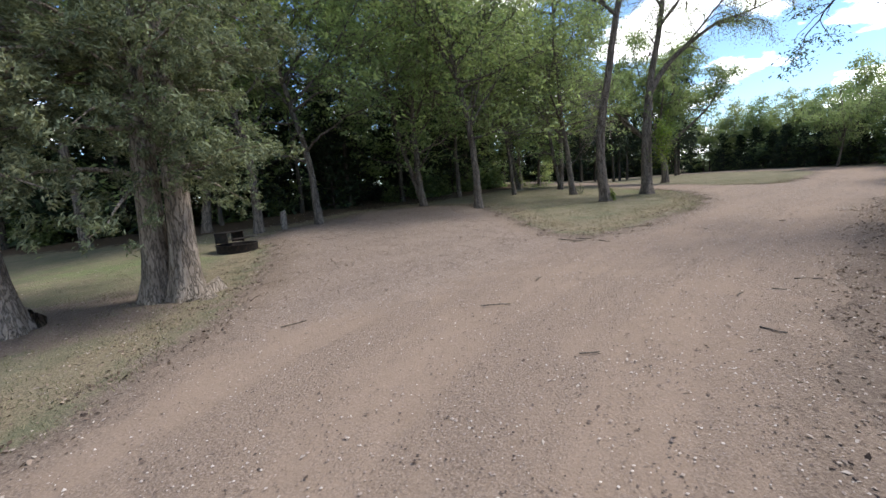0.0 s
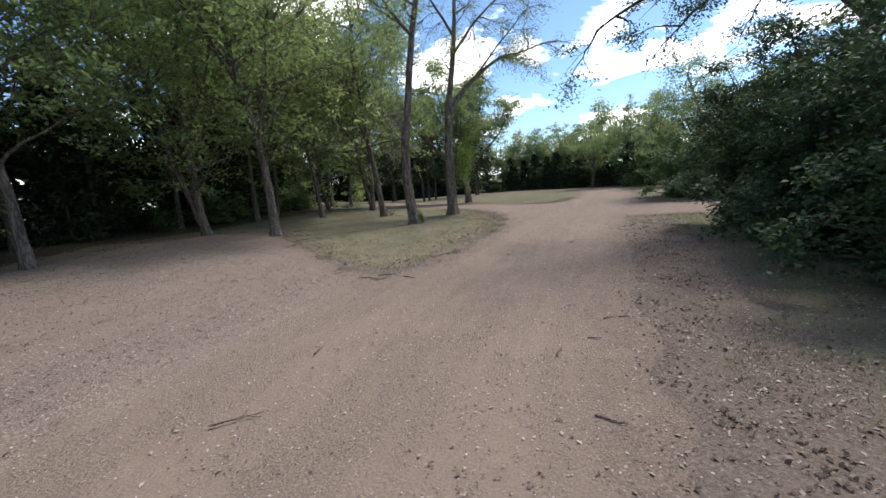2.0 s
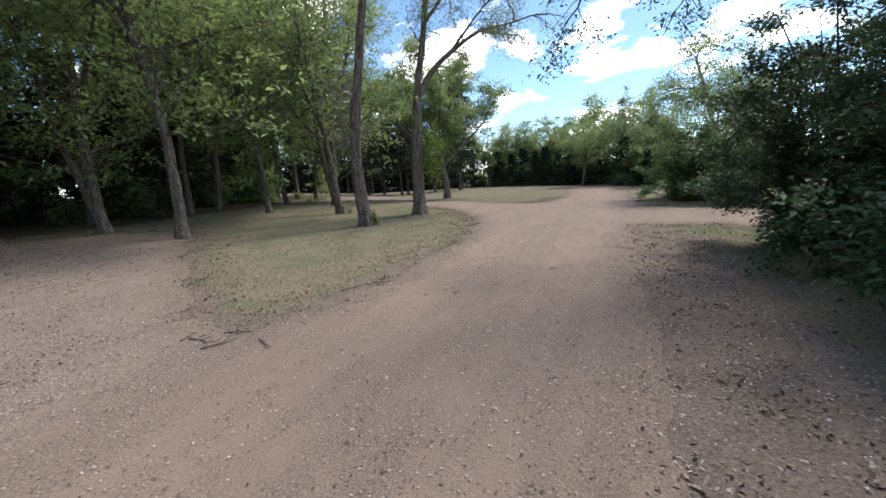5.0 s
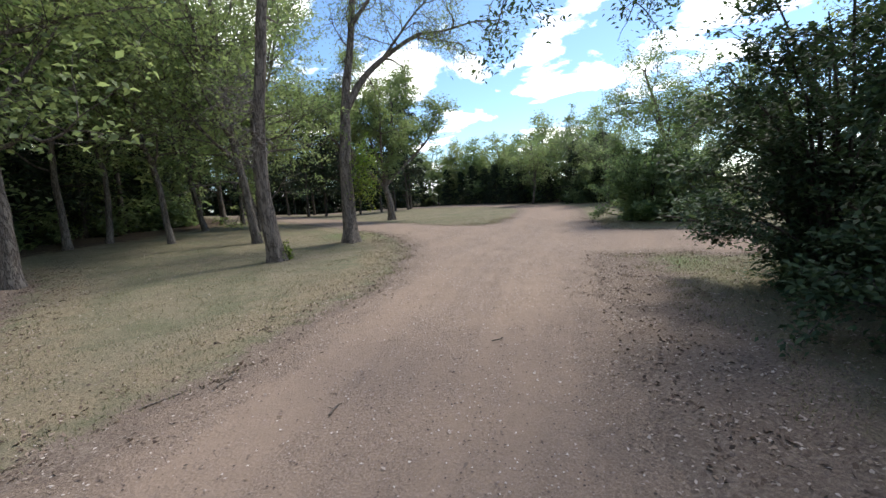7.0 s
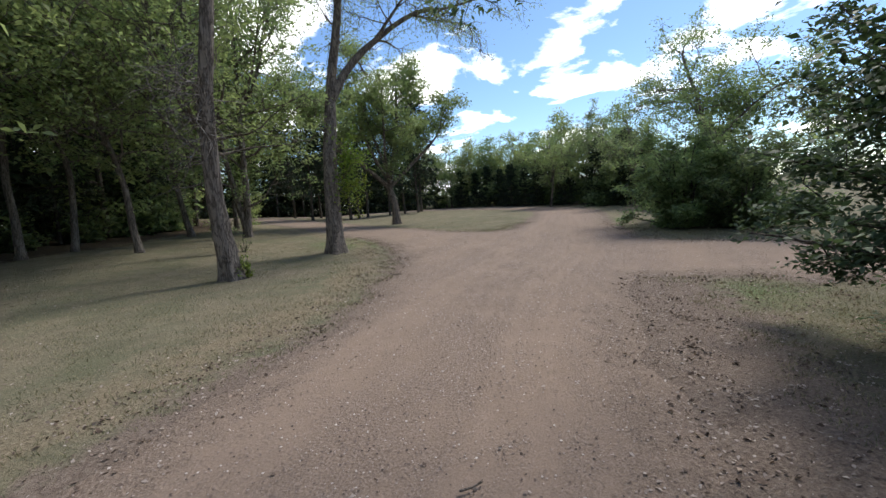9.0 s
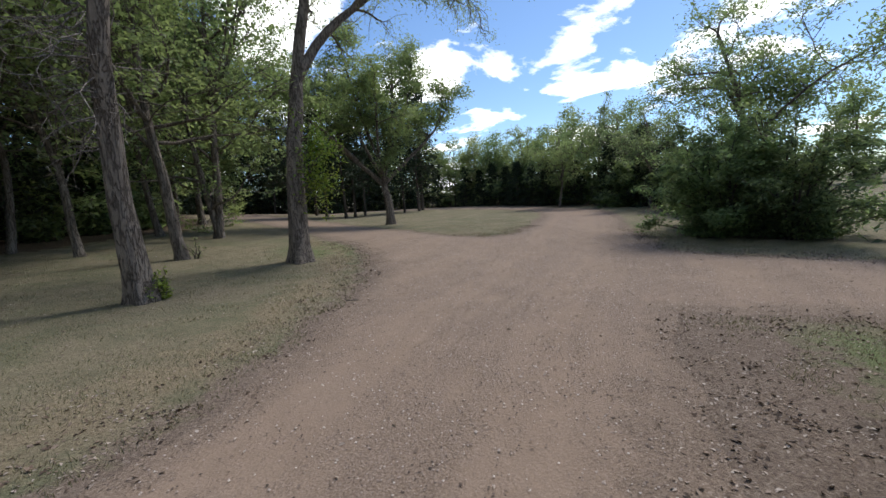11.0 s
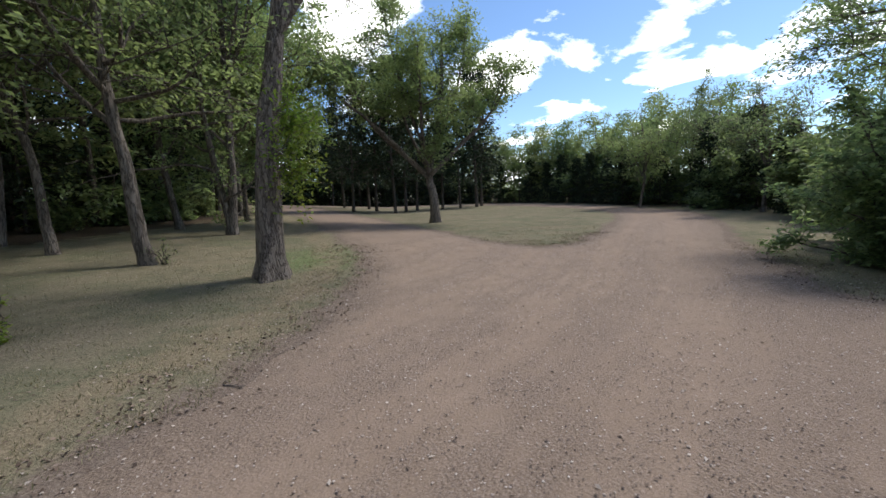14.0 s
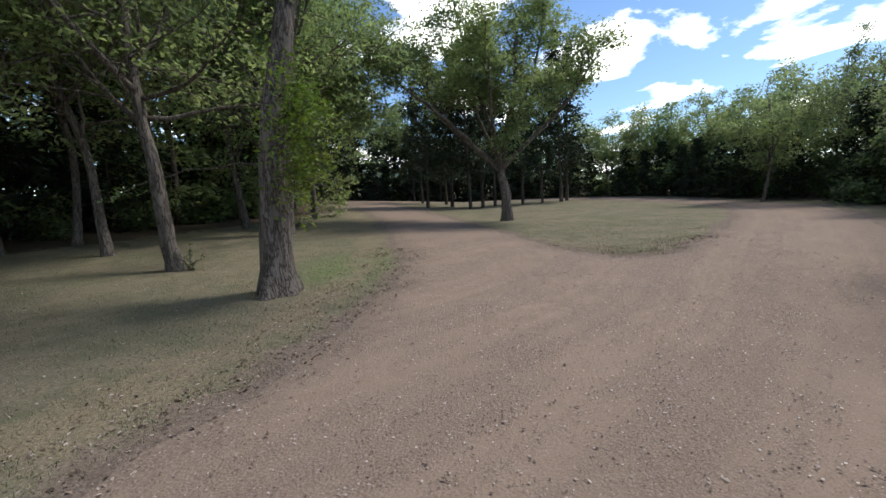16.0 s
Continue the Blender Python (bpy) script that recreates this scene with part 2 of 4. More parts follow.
edge = ramp(nt, maths(nt, "ADD", attr(nt, "edge"), maths(nt, "MULTIPLY", maths(nt, "SUBTRACT", n2, 0.5), 1.5)), (0.4, 0.0), (0.8, 0.85))
col = mix(nt, edge, col, ramp(nt, n3, (0.3, (0.088, 0.063, 0.048)), (0.56, (0.222, 0.17, 0.134)), (0.76, (0.41, 0.345, 0.287))))
nt.links.new(col, b.inputs["Base Color"])
hh = maths(nt, "ADD", maths(nt, "MULTIPLY", n3, 1.0), maths(nt, "MULTIPLY", v1.outputs["Distance"], -0.5))
bump(nt, b, maths(nt, "MULTIPLY", hh, loose), 0.9, 0.02)

# ---- plan ----
OPEN_GROUND = [(-4.5, -14), (-2.9, 1.9), (-2.9, 3.0), (-3.0, 4.3), (-3.8, 6.7), (-4.5, 8.6), (-5.4, 10.3), (-6.5, 11.7), (-6.4, 13.4), (-5.9, 15), (-5.2, 16.9), (-4.2, 18.3), (-3, 18.9),
    (-1.6, 18.4), (-0.8, 17.2), (-0.4, 16), (0.0, 14), (0.6, 11), (1.1, 9.2), (1.5, 8.4), (2.0, 8.5), (2.6, 9.2), (3.5, 10.0), (4.9, 11.7), (6.2, 13.5), (7.0, 15.1), (7.7, 16.8), (8.1, 18.5),
    (8.4, 20.3), (8.4, 22), (8.2, 23.3), (7.6, 26.2), (7, 29.5), (6.4, 32.1), (5.4, 35.5), (4.0, 39.7), (2.4, 43.5), (1, 47), (0.8, 51), (2.5, 55)]
OPEN_GROUND += [(9.5, 57), (17, 55), (20.8, 49.5), (22.3, 43.5), (23.3, 38), (23.9, 34), (23.9, 31.5), (23.2, 29.2), (21.5, 26.3), (19.4, 23.6), (16.9, 20.6), (15.6, 18.9), (14.8, 17.6), (14.0, 16.4),
    (14.1, 15.2), (14.7, 14.2), (15.9, 12.3), (20, 8.5), (26, 4.5), (24, 2), (18, 6.2), (14, 9.4), (12.3, 11.2), (11.4, 12.4), (10.5, 12.9)]
RIGHT_EDGE = [(9.6, 12.3), (8.6, 11.1), (7.8, 10.1), (6.8, 8.8), (5.6, 7.3), (4.6, 6.1), (3.7, 5.1), (2.9, 4.1), (2.2, 3.0), (1.6, 1.6), (0.9, -1), (0.2, -14)]
OPEN_GROUND += RIGHT_EDGE
FAR_ISLAND = [(12.5, 21.8), (13.6, 21.9), (15.2, 23.4), (16.8, 25.2), (18.8, 27.6), (20.5, 30.3), (21.6, 33.3), (21.3, 37), (20.3, 42), (18.8, 47), (15.5, 51.5), (10, 53.5), (5.5, 52), (4.2, 49),
    (5.5, 44.5), (7.5, 39), (9.2, 33.5), (10.4, 28.9), (11.1, 25.8), (11.8, 23)]
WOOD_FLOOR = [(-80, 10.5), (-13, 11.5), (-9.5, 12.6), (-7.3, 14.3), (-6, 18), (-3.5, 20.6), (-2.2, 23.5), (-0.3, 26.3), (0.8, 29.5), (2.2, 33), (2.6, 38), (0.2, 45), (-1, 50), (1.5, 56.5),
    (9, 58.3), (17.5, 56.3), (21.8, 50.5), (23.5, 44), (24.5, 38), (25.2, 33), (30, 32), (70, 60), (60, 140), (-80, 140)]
PAD = [(-4.0, 3.4), (-1.2, 4.8), (1.5, 8.4), (0.5, 11), (-0.4, 16), (-1.5, 18.5), (-3, 19), (-5.6, 17), (-6.8, 12), (-4.6, 8.6)]


def inside_by(poly, x, y):
    """Metres inside the polygon (negative outside)."""
    best = np.full(x.shape, 1e9)
    odd = np.zeros(x.shape, bool)
    for (ax, ay), (bx, by) in zip(poly, poly[1:] + poly[:1]):
        ex, ey = bx - ax, by - ay
        k = np.clip(((x - ax) * ex + (y - ay) * ey) / (ex * ex + ey * ey), 0, 1)
        best = np.minimum(best, np.hypot(x - ax - k * ex, y - ay - k * ey))
        if ay != by:
            odd ^= ((ay > y) != (by > y)) & (x < (bx - ax) * (y - ay) / (by - ay) + ax)
    return np.where(odd, best, -best)


def line_gap(line, x, y):
    best = np.full(x.shape, 1e9)
    for (ax, ay), (bx, by) in zip(line, line[1:]):
        ex, ey = bx - ax, by - ay
        k = np.clip(((x - ax) * ex + (y - ay) * ey) / (ex * ex + ey * ey), 0, 1)
        best = np.minimum(best, np.hypot(x - ax - k * ex, y - ay - k * ey))
    return best


WAVES = [(random.uniform(0, 6.28), random.uniform(0, 6.28)) for _ in range(24)]


def ripple(x, y, size):
    """Smooth random waves about size metres long, within about -1 to 1."""
    total = 0
    for k in range(8):
        a, p = WAVES[k]
        f = 6.28 / size * (0.6 + 0.17 * k)
        total = total + np.sin(f * (x * math.cos(a) + y * math.sin(a)) + p + 1.3 * np.sin(0.37 * f * (y * math.cos(a) - x * math.sin(a)) + WAVES[k + 8][0]))
    return total / 4


def road_depth(x, y):
    d = np.minimum(inside_by(OPEN_GROUND, x, y), -inside_by(FAR_ISLAND, x, y))
    return d + 0.11 * ripple(x, y, 2.2) + 0.05 * ripple(x, y, 0.6)


def ground_z(x, y):
    gx, gy = np.clip(x, -9, 11), np.clip(y, 0, 45)
    near = np.clip(1 - np.hypot(x - 5, y - 15) / 80, 0, 1)
    return -0.234 + 0.0011 * gx + 0.0365 * gy - 0.00163 * gx * gy + near * (0.025 * ripple(x, y, 7) + 0.008 * ripple(x, y, 1.7))


def gz(x, y):
    return float(ground_z(np.array([float(x)]), np.array([float(y)]))[0])


def mesh_of(name, verts, faces, mat, smooth=False):
    """A mesh from arrays: verts (n, 3) and faces (m, 3 or 4)."""
    me = bpy.data.meshes.new(name)
    verts, faces = np.asarray(verts, np.float32), np.asarray(faces, np.int32)
    me.vertices.add(len(verts))
    me.vertices.foreach_set("co", verts.ravel())
    me.loops.add(faces.size)
    me.loops.foreach_set("vertex_index", faces.ravel())
    me.polygons.add(len(faces))
    me.polygons.foreach_set("loop_start", np.arange(len(faces), dtype=np.int32) * faces.shape[1])
    if smooth:
        me.polygons.foreach_set("use_smooth", np.ones(len(faces), bool))
    me.update(calc_edges=True)
    me.materials.append(mat)
    return me


def grid_mesh(name, xs, ys, z, keep, mat, layers):
    X, Y = np.meshgrid(xs, ys)
    nx, ny = len(xs), len(ys)
    i = (np.arange(ny - 1)[:, None] * nx + np.arange(nx - 1)[None, :]).ravel()
    f = np.stack([i, i + 1, i + 1 + nx, i + nx], 1)
    x, y = X.ravel(), Y.ravel()
    if keep is not None:
        f = f[keep[f].any(1)]
        used = np.unique(f)
        back = np.full(len(x), -1)
        back[used] = np.arange(len(used))
        f, x, y, z = back[f], x[used], y[used], z[used]
        layers = {k: v[used] for k, v in layers.items()}
    me = mesh_of(name, np.stack([x, y, z], 1), f, mat, True)
    for key, v in layers.items():
        me.attributes.new(key, "FLOAT", "POINT").data.foreach_set("value", np.asarray(v, np.float32))
    return me


def spread(lo, hi, step, far):
    out, x, s = [], hi, step
    while x < far:
        s *= 1.22
        x += s
        out.append(x)
    mid = list(np.arange(lo, hi + step / 2, step))
    return np.array([lo + hi - v for v in reversed(out)] + mid + out)


# ---- ground and road ----
xs, ys = spread(-26, 46, 0.4, 2500), spread(-14, 72, 0.4, 2500)
X, Y = [a.ravel() for a in np.meshgrid(xs, ys)]
d = road_depth(X, Y)
right = line_gap(RIGHT_EDGE, X, Y)
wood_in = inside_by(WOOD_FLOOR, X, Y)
near_cedar = np.hypot(X + 5.5, Y - 4.8)
verge = np.clip(np.maximum(1.15 - np.maximum(-d, 0) / 0.55, np.where((d < 0) & (right < 3) & (Y < 12.5), 1.45 - right / 1.4, 0)), 0, 1)
verge = np.maximum(verge, np.clip(1.5 - near_cedar / 1.3, 0, 1))
straw = np.clip(0.95 - np.abs(-d - 0.9) / 1.0, 0, 1) * np.clip((10 - X) / 3, 0.25, 0.9)
lush = np.maximum(np.exp(-((X - 7.3) / 1.2) ** 2 - ((Y - 21.8) / 2.4) ** 2), 0.8 * np.exp(-((X - 10.7) / 1.1) ** 2 - ((Y - 11.3) / 0.9) ** 2))
lush = np.maximum(lush, 0.7 * np.exp(-((X + 8.0) / 3.2) ** 2 - ((Y - 8.2) / 1.6) ** 2))
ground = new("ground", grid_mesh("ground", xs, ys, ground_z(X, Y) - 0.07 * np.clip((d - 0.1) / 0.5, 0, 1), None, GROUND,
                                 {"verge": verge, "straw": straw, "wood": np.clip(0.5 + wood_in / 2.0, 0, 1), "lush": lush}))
tagged(ground, "dry mown grass and bare soil under the trees", "ground", kind="structure")

xs, ys = np.arange(-10, 48, 0.16), np.arange(-14, 68, 0.16)
X, Y = [a.ravel() for a in np.meshgrid(xs, ys)]
d = road_depth(X, Y)
right = line_gap([(23.2, 29.2), (21.5, 26.3), (19.4, 23.6), (15.6, 18.9), (14.0, 16.4)] + RIGHT_EDGE, X, Y)
loose = 0.5 + 0.28 * np.cos((right - 1.85) / 1.55 * 6.28 + 0.5 * ripple(X, Y, 6)) + 0.2 * np.cos(right / 0.37 * 6.28 + ripple(X, Y, 5)) + 0.2 * ripple(X, Y, 1.4)
pad_in = inside_by(PAD, X, Y)
rut = -0.012 * (1 - np.clip(loose, 0, 1)) * np.clip(d, 0, 1)
z = ground_z(X, Y) + np.clip(d * 0.06, -0.06, 0.014) + rut + 0.004 * ripple(X, Y, 0.8)
road = new("road", grid_mesh("road", xs, ys, z, d > -0.3, ROAD,
                             {"loose": np.clip(loose, 0, 1), "pad": np.clip(0.5 + pad_in / 1.6, 0, 1), "edge": np.clip(0.95 - d / 0.9, 0, 1)}))
tagged(road, "pinkish packed dirt and gravel campground road", "road", kind="structure")


# ---- builders for plants ----
class Wood:
    """Gathers tapered tubes into one mesh."""

    def __init__(self):
        self.v, self.f, self.n = [], [], 0

    def tube(self, pts, radii, sides, lump=0.0, seed=0, flare=0.0):
        pts = np.asarray(pts, float)
        radii = np.asarray(radii, float)
        t = np.gradient(pts, axis=0)
        t /= np.linalg.norm(t, axis=1)[:, None] + 1e-9
        ref = np.array([1.0, 0, 0]) if abs(t[0][0]) < 0.8 else np.array([0, 1.0, 0])
        a = np.cross(t, ref)
        a /= np.linalg.norm(a, axis=1)[:, None] + 1e-9
        b = np.cross(t, a)
        th = np.arange(sides) / sides * 2 * math.pi
        r = np.repeat(radii[:, None], sides, 1)
        if lump or flare:
            h = np.concatenate([[0], np.cumsum(np.linalg.norm(np.diff(pts, axis=0), axis=1))])[:, None]
            w = np.sin(3 * th[None] + seed + 0.9 * h) * 0.5 + np.sin(5 * th[None] + 2.1 * seed - 1.7 * h) * 0.35 + np.sin(2 * th[None] - seed + 3.1 * h) * 0.4
            r = r * (1 + lump * w)
            r = r * (1 + flare * np.exp(-h / 0.26) * (0.85 + 0.45 * np.sin(5 * th[None] + seed) + 0.25 * np.sin(3 * th[None] + 2 * seed)))
        ring = pts[:, None] + r[..., None] * (np.cos(th)[None, :, None] * a[:, None] + np.sin(th)[None, :, None] * b[:, None])
        n = len(pts)
        i = (np.arange(n - 1)[:, None] * sides + np.arange(sides)[None]).ravel()
        j = (np.arange(n - 1)[:, None] * sides + (np.arange(sides)[None] + 1) % sides).ravel()
        self.v.append(ring.reshape(-1, 3))
        self.f.append(np.stack([i, j, j + sides, i + sides], 1) + self.n)
        self.n += n * sides

    def mesh(self, name, mat):
        return mesh_of(name, np.concatenate(self.v), np.concatenate(self.f), mat, True)


def leaf_mesh(name, rng, centres, size, mat, narrow=0.5, up=0.5, along=None, vary=0.35):
    """Folded rhombic leaves, one island each, at the centres."""
    n = len(centres)
    nrm = rng.normal(size=(n, 3))
    nrm /= np.linalg.norm(nrm, axis=1)[:, None]
    nrm[:, 2] = np.abs(nrm[:, 2]) + up
    nrm /= np.linalg.norm(nrm, axis=1)[:, None]
    d = rng.normal(size=(n, 3))
    if along is not None:
        d = d * 0.45 + along
    d -= (d * nrm).sum(1)[:, None] * nrm
    d /= np.linalg.norm(d, axis=1)[:, None] + 1e-9
    s = np.cross(nrm, d)
    L = size * (1 + vary * rng.uniform(-1, 1, size=(n, 1)))
    w = L * narrow * 0.5
    c = np.asarray(centres)
    v = np.stack([c - d * L * 0.5, c + s * w + nrm * w * 0.35 - d * L * 0.06, c + d * L * 0.5 - nrm * L * 0.08, c - s * w + nrm * w * 0.35 - d * L * 0.06], 1)
    return mesh_of(name, v.reshape(-1, 3), np.arange(4 * n).reshape(n, 4), mat)


def unit(v):
    v = np.asarray(v, float)
    return v / (np.linalg.norm(v) + 1e-9)


def shoot(rng, start, way, length, steps, wander, lift):
    """A wandering line of points from start."""
    pts, p, d = [np.asarray(start, float)], np.asarray(start, float), unit(way)
    for _ in range(steps):
        d = unit(d + rng.normal(size=3) * wander + np.array([0, 0, lift]))
        p = p + d * length / steps
        pts.append(p)
    return np.array(pts)


def smooth_line(pts, n):
    """n points on a smooth line through the given ones."""
    pts = np.asarray(pts, float)
    m = len(pts)
    t = np.linspace(0, m - 1, n)
    out = []
    for u in t:
        k = min(int(u), m - 2)
        f = u - k
        p0, p1, p2, p3 = pts[max(k - 1, 0)], pts[k], pts[k + 1], pts[min(k + 2, m - 1)]
        out.append(0.5 * (2 * p1 + (p2 - p0) * f + (2 * p0 - 5 * p1 + 4 * p2 - p3) * f * f + (3 * p1 - p0 - 3 * p2 + p3) * f ** 3))
    return np.array(out)


def tree(name, label, seed, x, y, limbs, bark, leaf_mat, leaves=8000, leaf=0.12, boughs=9, reach=2.2, droop=0.0, start=0.45, clump=0.28, sides=12,
         flare=0.5, group="", bare=0.0, narrow=0.5, sprig=7, kind="tree", lift=0.10, limb_start=0.25):
    """A tree as one thing: limbs are (points from the base, radius at the foot, radius at the end); boughs and twigs grow from them, leaves sit on the twigs."""
    rng = np.random.default_rng(seed)
    root = new(name)
    root.location = (x, y, gz(x, y))
    wood, tips, ways, limb_woods = Wood(), [], [], []
    for li, (pts, r0, r1) in enumerate(limbs):
        n = 26 if li == 0 else 14
        line = smooth_line(pts, n)
        line[2:] += np.cumsum(rng.normal(size=(n - 2, 3)) * 0.012, axis=0)
        if li == 0:
            line = np.concatenate([[line[0] - [0, 0, 0.12]], line])
        rad = np.linspace(0, 1, len(line))
        rad = r0 + (r1 - r0) * rad ** 0.8
        limb_woods.append(Wood())
        limb_woods[-1].tube(line, rad, sides if li == 0 else max(7, sides - 4), 0.07, seed + li, flare if li == 0 else 0)
        size = np.linalg.norm(line[-1] - line[0])
        count = max(3, int(boughs * (1 if li == 0 else 0.7)))
        for k in range(count + 1):
            u = 1.0 if k == count else start + (1 - start) * (k + rng.uniform(0, 0.9)) / count
            if li > 0 and k < count:
                u = limb_start + (1 - limb_start) * (k + rng.uniform(0, 0.9)) / count
            at = line[min(int(u * (len(line) - 1)), len(line) - 1)]
            axis = unit(line[-1] - line[-3])
            side = rng.normal(size=3)
            side[2] = side[2] * 0.3 + 0.1
            way = unit(unit(side) + axis * (0.1 + 0.45 * u)) if k < count else axis
            length = reach * rng.uniform(0.6, 1.15) * (1.2 - 0.5 * u)
            bough = shoot(rng, at, way, length, 7, 0.22, lift - droop * 0.5)
            br = max(0.012, min(0.32 * r0, 0.02 * length + 0.01))
            wood.tube(bough, np.linspace(br, 0.008, 8), 5)
            for _ in range(sprig):
                q = rng.integers(2, 8)
                w2 = unit(rng.normal(size=3) + unit(bough[-1] - bough[0]) * 0.9 + np.array([0, 0, 0.1 - droop]))
                twig = shoot(rng, bough[q], w2, reach * rng.uniform(0.25, 0.55), 4, 0.25, 0.03 - droop * 0.6)
                wood.tube(twig, np.linspace(0.011, 0.004, 5), 3)
                if rng.uniform() >= bare:
                    tips += [twig[2], twig[3], twig[4]]
                    ways += [unit(twig[4] - twig[0])] * 3
    for li, limb_wood in enumerate(limb_woods):
        limb_name = "limb" if li else "trunk"
        new(limb_name, limb_wood.mesh(limb_name, bark)).parent = root
    tagged(new("branchwork", wood.mesh("branchwork", bark)), kind="stuff").parent = root
    if leaves and tips:
        pick = rng.integers(0, len(tips), leaves)
        c = np.array(tips)[pick] + rng.normal(size=(leaves, 3)) * clump * np.array([1.1, 1.1, 0.5])
        crown = new("crown", leaf_mesh("crown", rng, c, leaf, leaf_mat, narrow, 0.45, np.array(ways)[pick] * 0.6))
        crown.parent = root
    return tagged(root, label, kind, group)


def stem(h, dx=0.0, dy=0.0, bend=0.3, rng=None):
    """Points of a trunk h metres high that leans by dx, dy."""
    rng = rng or np.random.default_rng(int(h * 100))
    w = rng.normal(size=(3, 2)) * bend * 0.35
    return [(0, 0, 0), (dx * 0.22 + w[0, 0], dy * 0.22 + w[0, 1], h * 0.28), (dx * 0.55 + w[1, 0], dy * 0.55 + w[1, 1], h * 0.6), (dx + w[2, 0], dy + w[2, 1], h)]


def conifer(name, label, seed, x, y, h, r, skirt, width, leaf_mat, bark, sprays, size, lean=(0, 0), trunks=1, group="", kind="tree", tip=0.12):
    """A cedar or pine: straight trunk, whorled drooping boughs, small dense sprays."""
    rng = np.random.default_rng(seed)
    root = new(name)
    root.location = (x, y, gz(x, y))
    wood = Wood()
    top = np.array([lean[0], lean[1], h])
    for k in range(trunks):
        off = np.array([0.2 * (k * 2 - trunks + 1), 0.05 * k, 0]) if trunks > 1 else np.zeros(3)
        line = smooth_line([off + (0, 0, -0.12), off + (0, 0, 0.4), off + top * 0.5, off * 0.6 + top * (1 - 0.08 * k)], 26)
        wood.tube(line, r * (1 - np.linspace(0, 0.92, 26)), 20 if r > 0.2 else 9, 0.08, seed + k, 0.95 if r > 0.2 else 0.25)
    pts, ways = [], []
    levels = int((h - skirt) / (0.34 if r > 0.2 else 0.5))
    for k in range(levels):
        u = k / levels
        z = skirt + (h - skirt) * u
        reach = width * ((1 - u) ** 0.75 * (0.75 + 0.25 * min(1, u * 8)) + tip * (1 - u))
        for _ in range(rng.integers(4, 7)):
            a = rng.uniform(0, 6.28)
            bough = shoot(rng, top * z / h, (math.cos(a), math.sin(a), 0.25), reach * rng.uniform(0.6, 1.12), 6, 0.16, -0.05)
            wood.tube(bough, np.linspace(max(0.012, 0.022 * reach), 0.005, 7), 4 if r > 0.2 else 3)
            for p, q in zip(bough[2:], bough[1:]):
                pts.append(p)
                ways.append(unit(p - q))
    pick = rng.integers(0, len(pts), sprays)
    base = np.array(pts)[pick]
    tufts = np.random.default_rng(seed + 500).normal(size=(len(pts), 5, 3)) * np.array([0.2, 0.2, 0.15])
    c = base + (tufts[pick, rng.integers(0, 5, sprays)] + rng.normal(size=(sprays, 3)) * 0.045) * (width / 2.4) ** 0.5
    trunk = new("trunk", wood.mesh("trunk", bark))
    trunk.parent = root
    crown = new("crown", leaf_mesh("crown", rng, c, size, leaf_mat, 0.27, 0.2, np.array(ways)[pick] + np.array([0, 0, -0.15])))
    crown.parent = root
    return tagged(root, label, kind, group)


def shrub(name, label, seed, x, y, rx, ry, h, leaf_mat, leaves, leaf, stems=14, group="", low=0.1, kind="shrub", clump=0.09, twigs=14):
    """A many-stemmed bush with leaves along its outer twigs, ragged in outline."""
    rng = np.random.default_rng(seed)
    root = new(name)
    root.location = (x, y, gz(x, y))
    wood, tips, ways = Wood(), [], []
    for k in range(stems):
        a = 2.4 * k + rng.uniform(-0.4, 0.4)
        out = math.sqrt((k + 0.5) / stems) * rng.uniform(0.8, 1.08)
        end = np.array([rx * out * math.cos(a), ry * out * math.sin(a), h * (1.0 - 0.66 * out ** 2.4) * (rng.uniform(0.62, 1.15) if out < 0.65 else rng.uniform(0.22, 1.2))])
        foot = np.array([0.14 * rx * math.cos(a), 0.14 * ry * math.sin(a), -0.05])
        line = smooth_line([foot, foot + (end - foot) * np.array([0.3, 0.3, 0.62]), end], 10)
        line[3:] += np.cumsum(rng.normal(size=(7, 3)) * 0.03, axis=0)
        line[:, 2] = np.maximum(line[:, 2], -0.05)
        wood.tube(line, np.linspace(0.035, 0.007, 10) * (h / 3) ** 0.5, 4)
        for _ in range(twigs):
            q = rng.integers(1, 10)
            w = unit(rng.normal(size=3) * np.array([1, 1, 0.6]) + np.array([math.cos(a), math.sin(a), 0.15]) * 0.6)
            tw = shoot(rng, line[q], w, rng.uniform(0.3, 0.85) * min(rx, h) * 0.40, 4, 0.25, -0.04)
            tw[:, 2] = np.maximum(tw[:, 2], low)
            wood.tube(tw, np.linspace(0.008, 0.003, 5), 3)
            for p, o in zip(tw[1:], tw):
                tips.append((p + o) / 2)
                tips.append(p)
                ways += [unit(p - o)] * 2
    tips, ways = np.array(tips), np.array(ways)
    pick = rng.integers(0, len(tips), leaves)
    c = tips[pick] + rng.normal(size=(leaves, 3)) * clump * np.array([1, 1, 0.7])
    c[:, 2] = np.maximum(c[:, 2], low * rng.uniform(0.3, 1.5, leaves))
    body = new("branchwork", wood.mesh("branchwork", BARK_DARK))
    body.parent = root
    crown = new("foliage", leaf_mesh("foliage", rng, c, leaf, leaf_mat, 0.5, 0.7, ways[pick] * 0.8))
    crown.parent = root
    return tagged(root, label, kind, group)


def place(ob, x, y, turn=0, size=1.0, tall=None):
    c = copy_thing(ob, pose(x, y, gz(x, y) - 0.03, 0, 0, turn))
    c.scale = (size, size, tall or size)
    return c


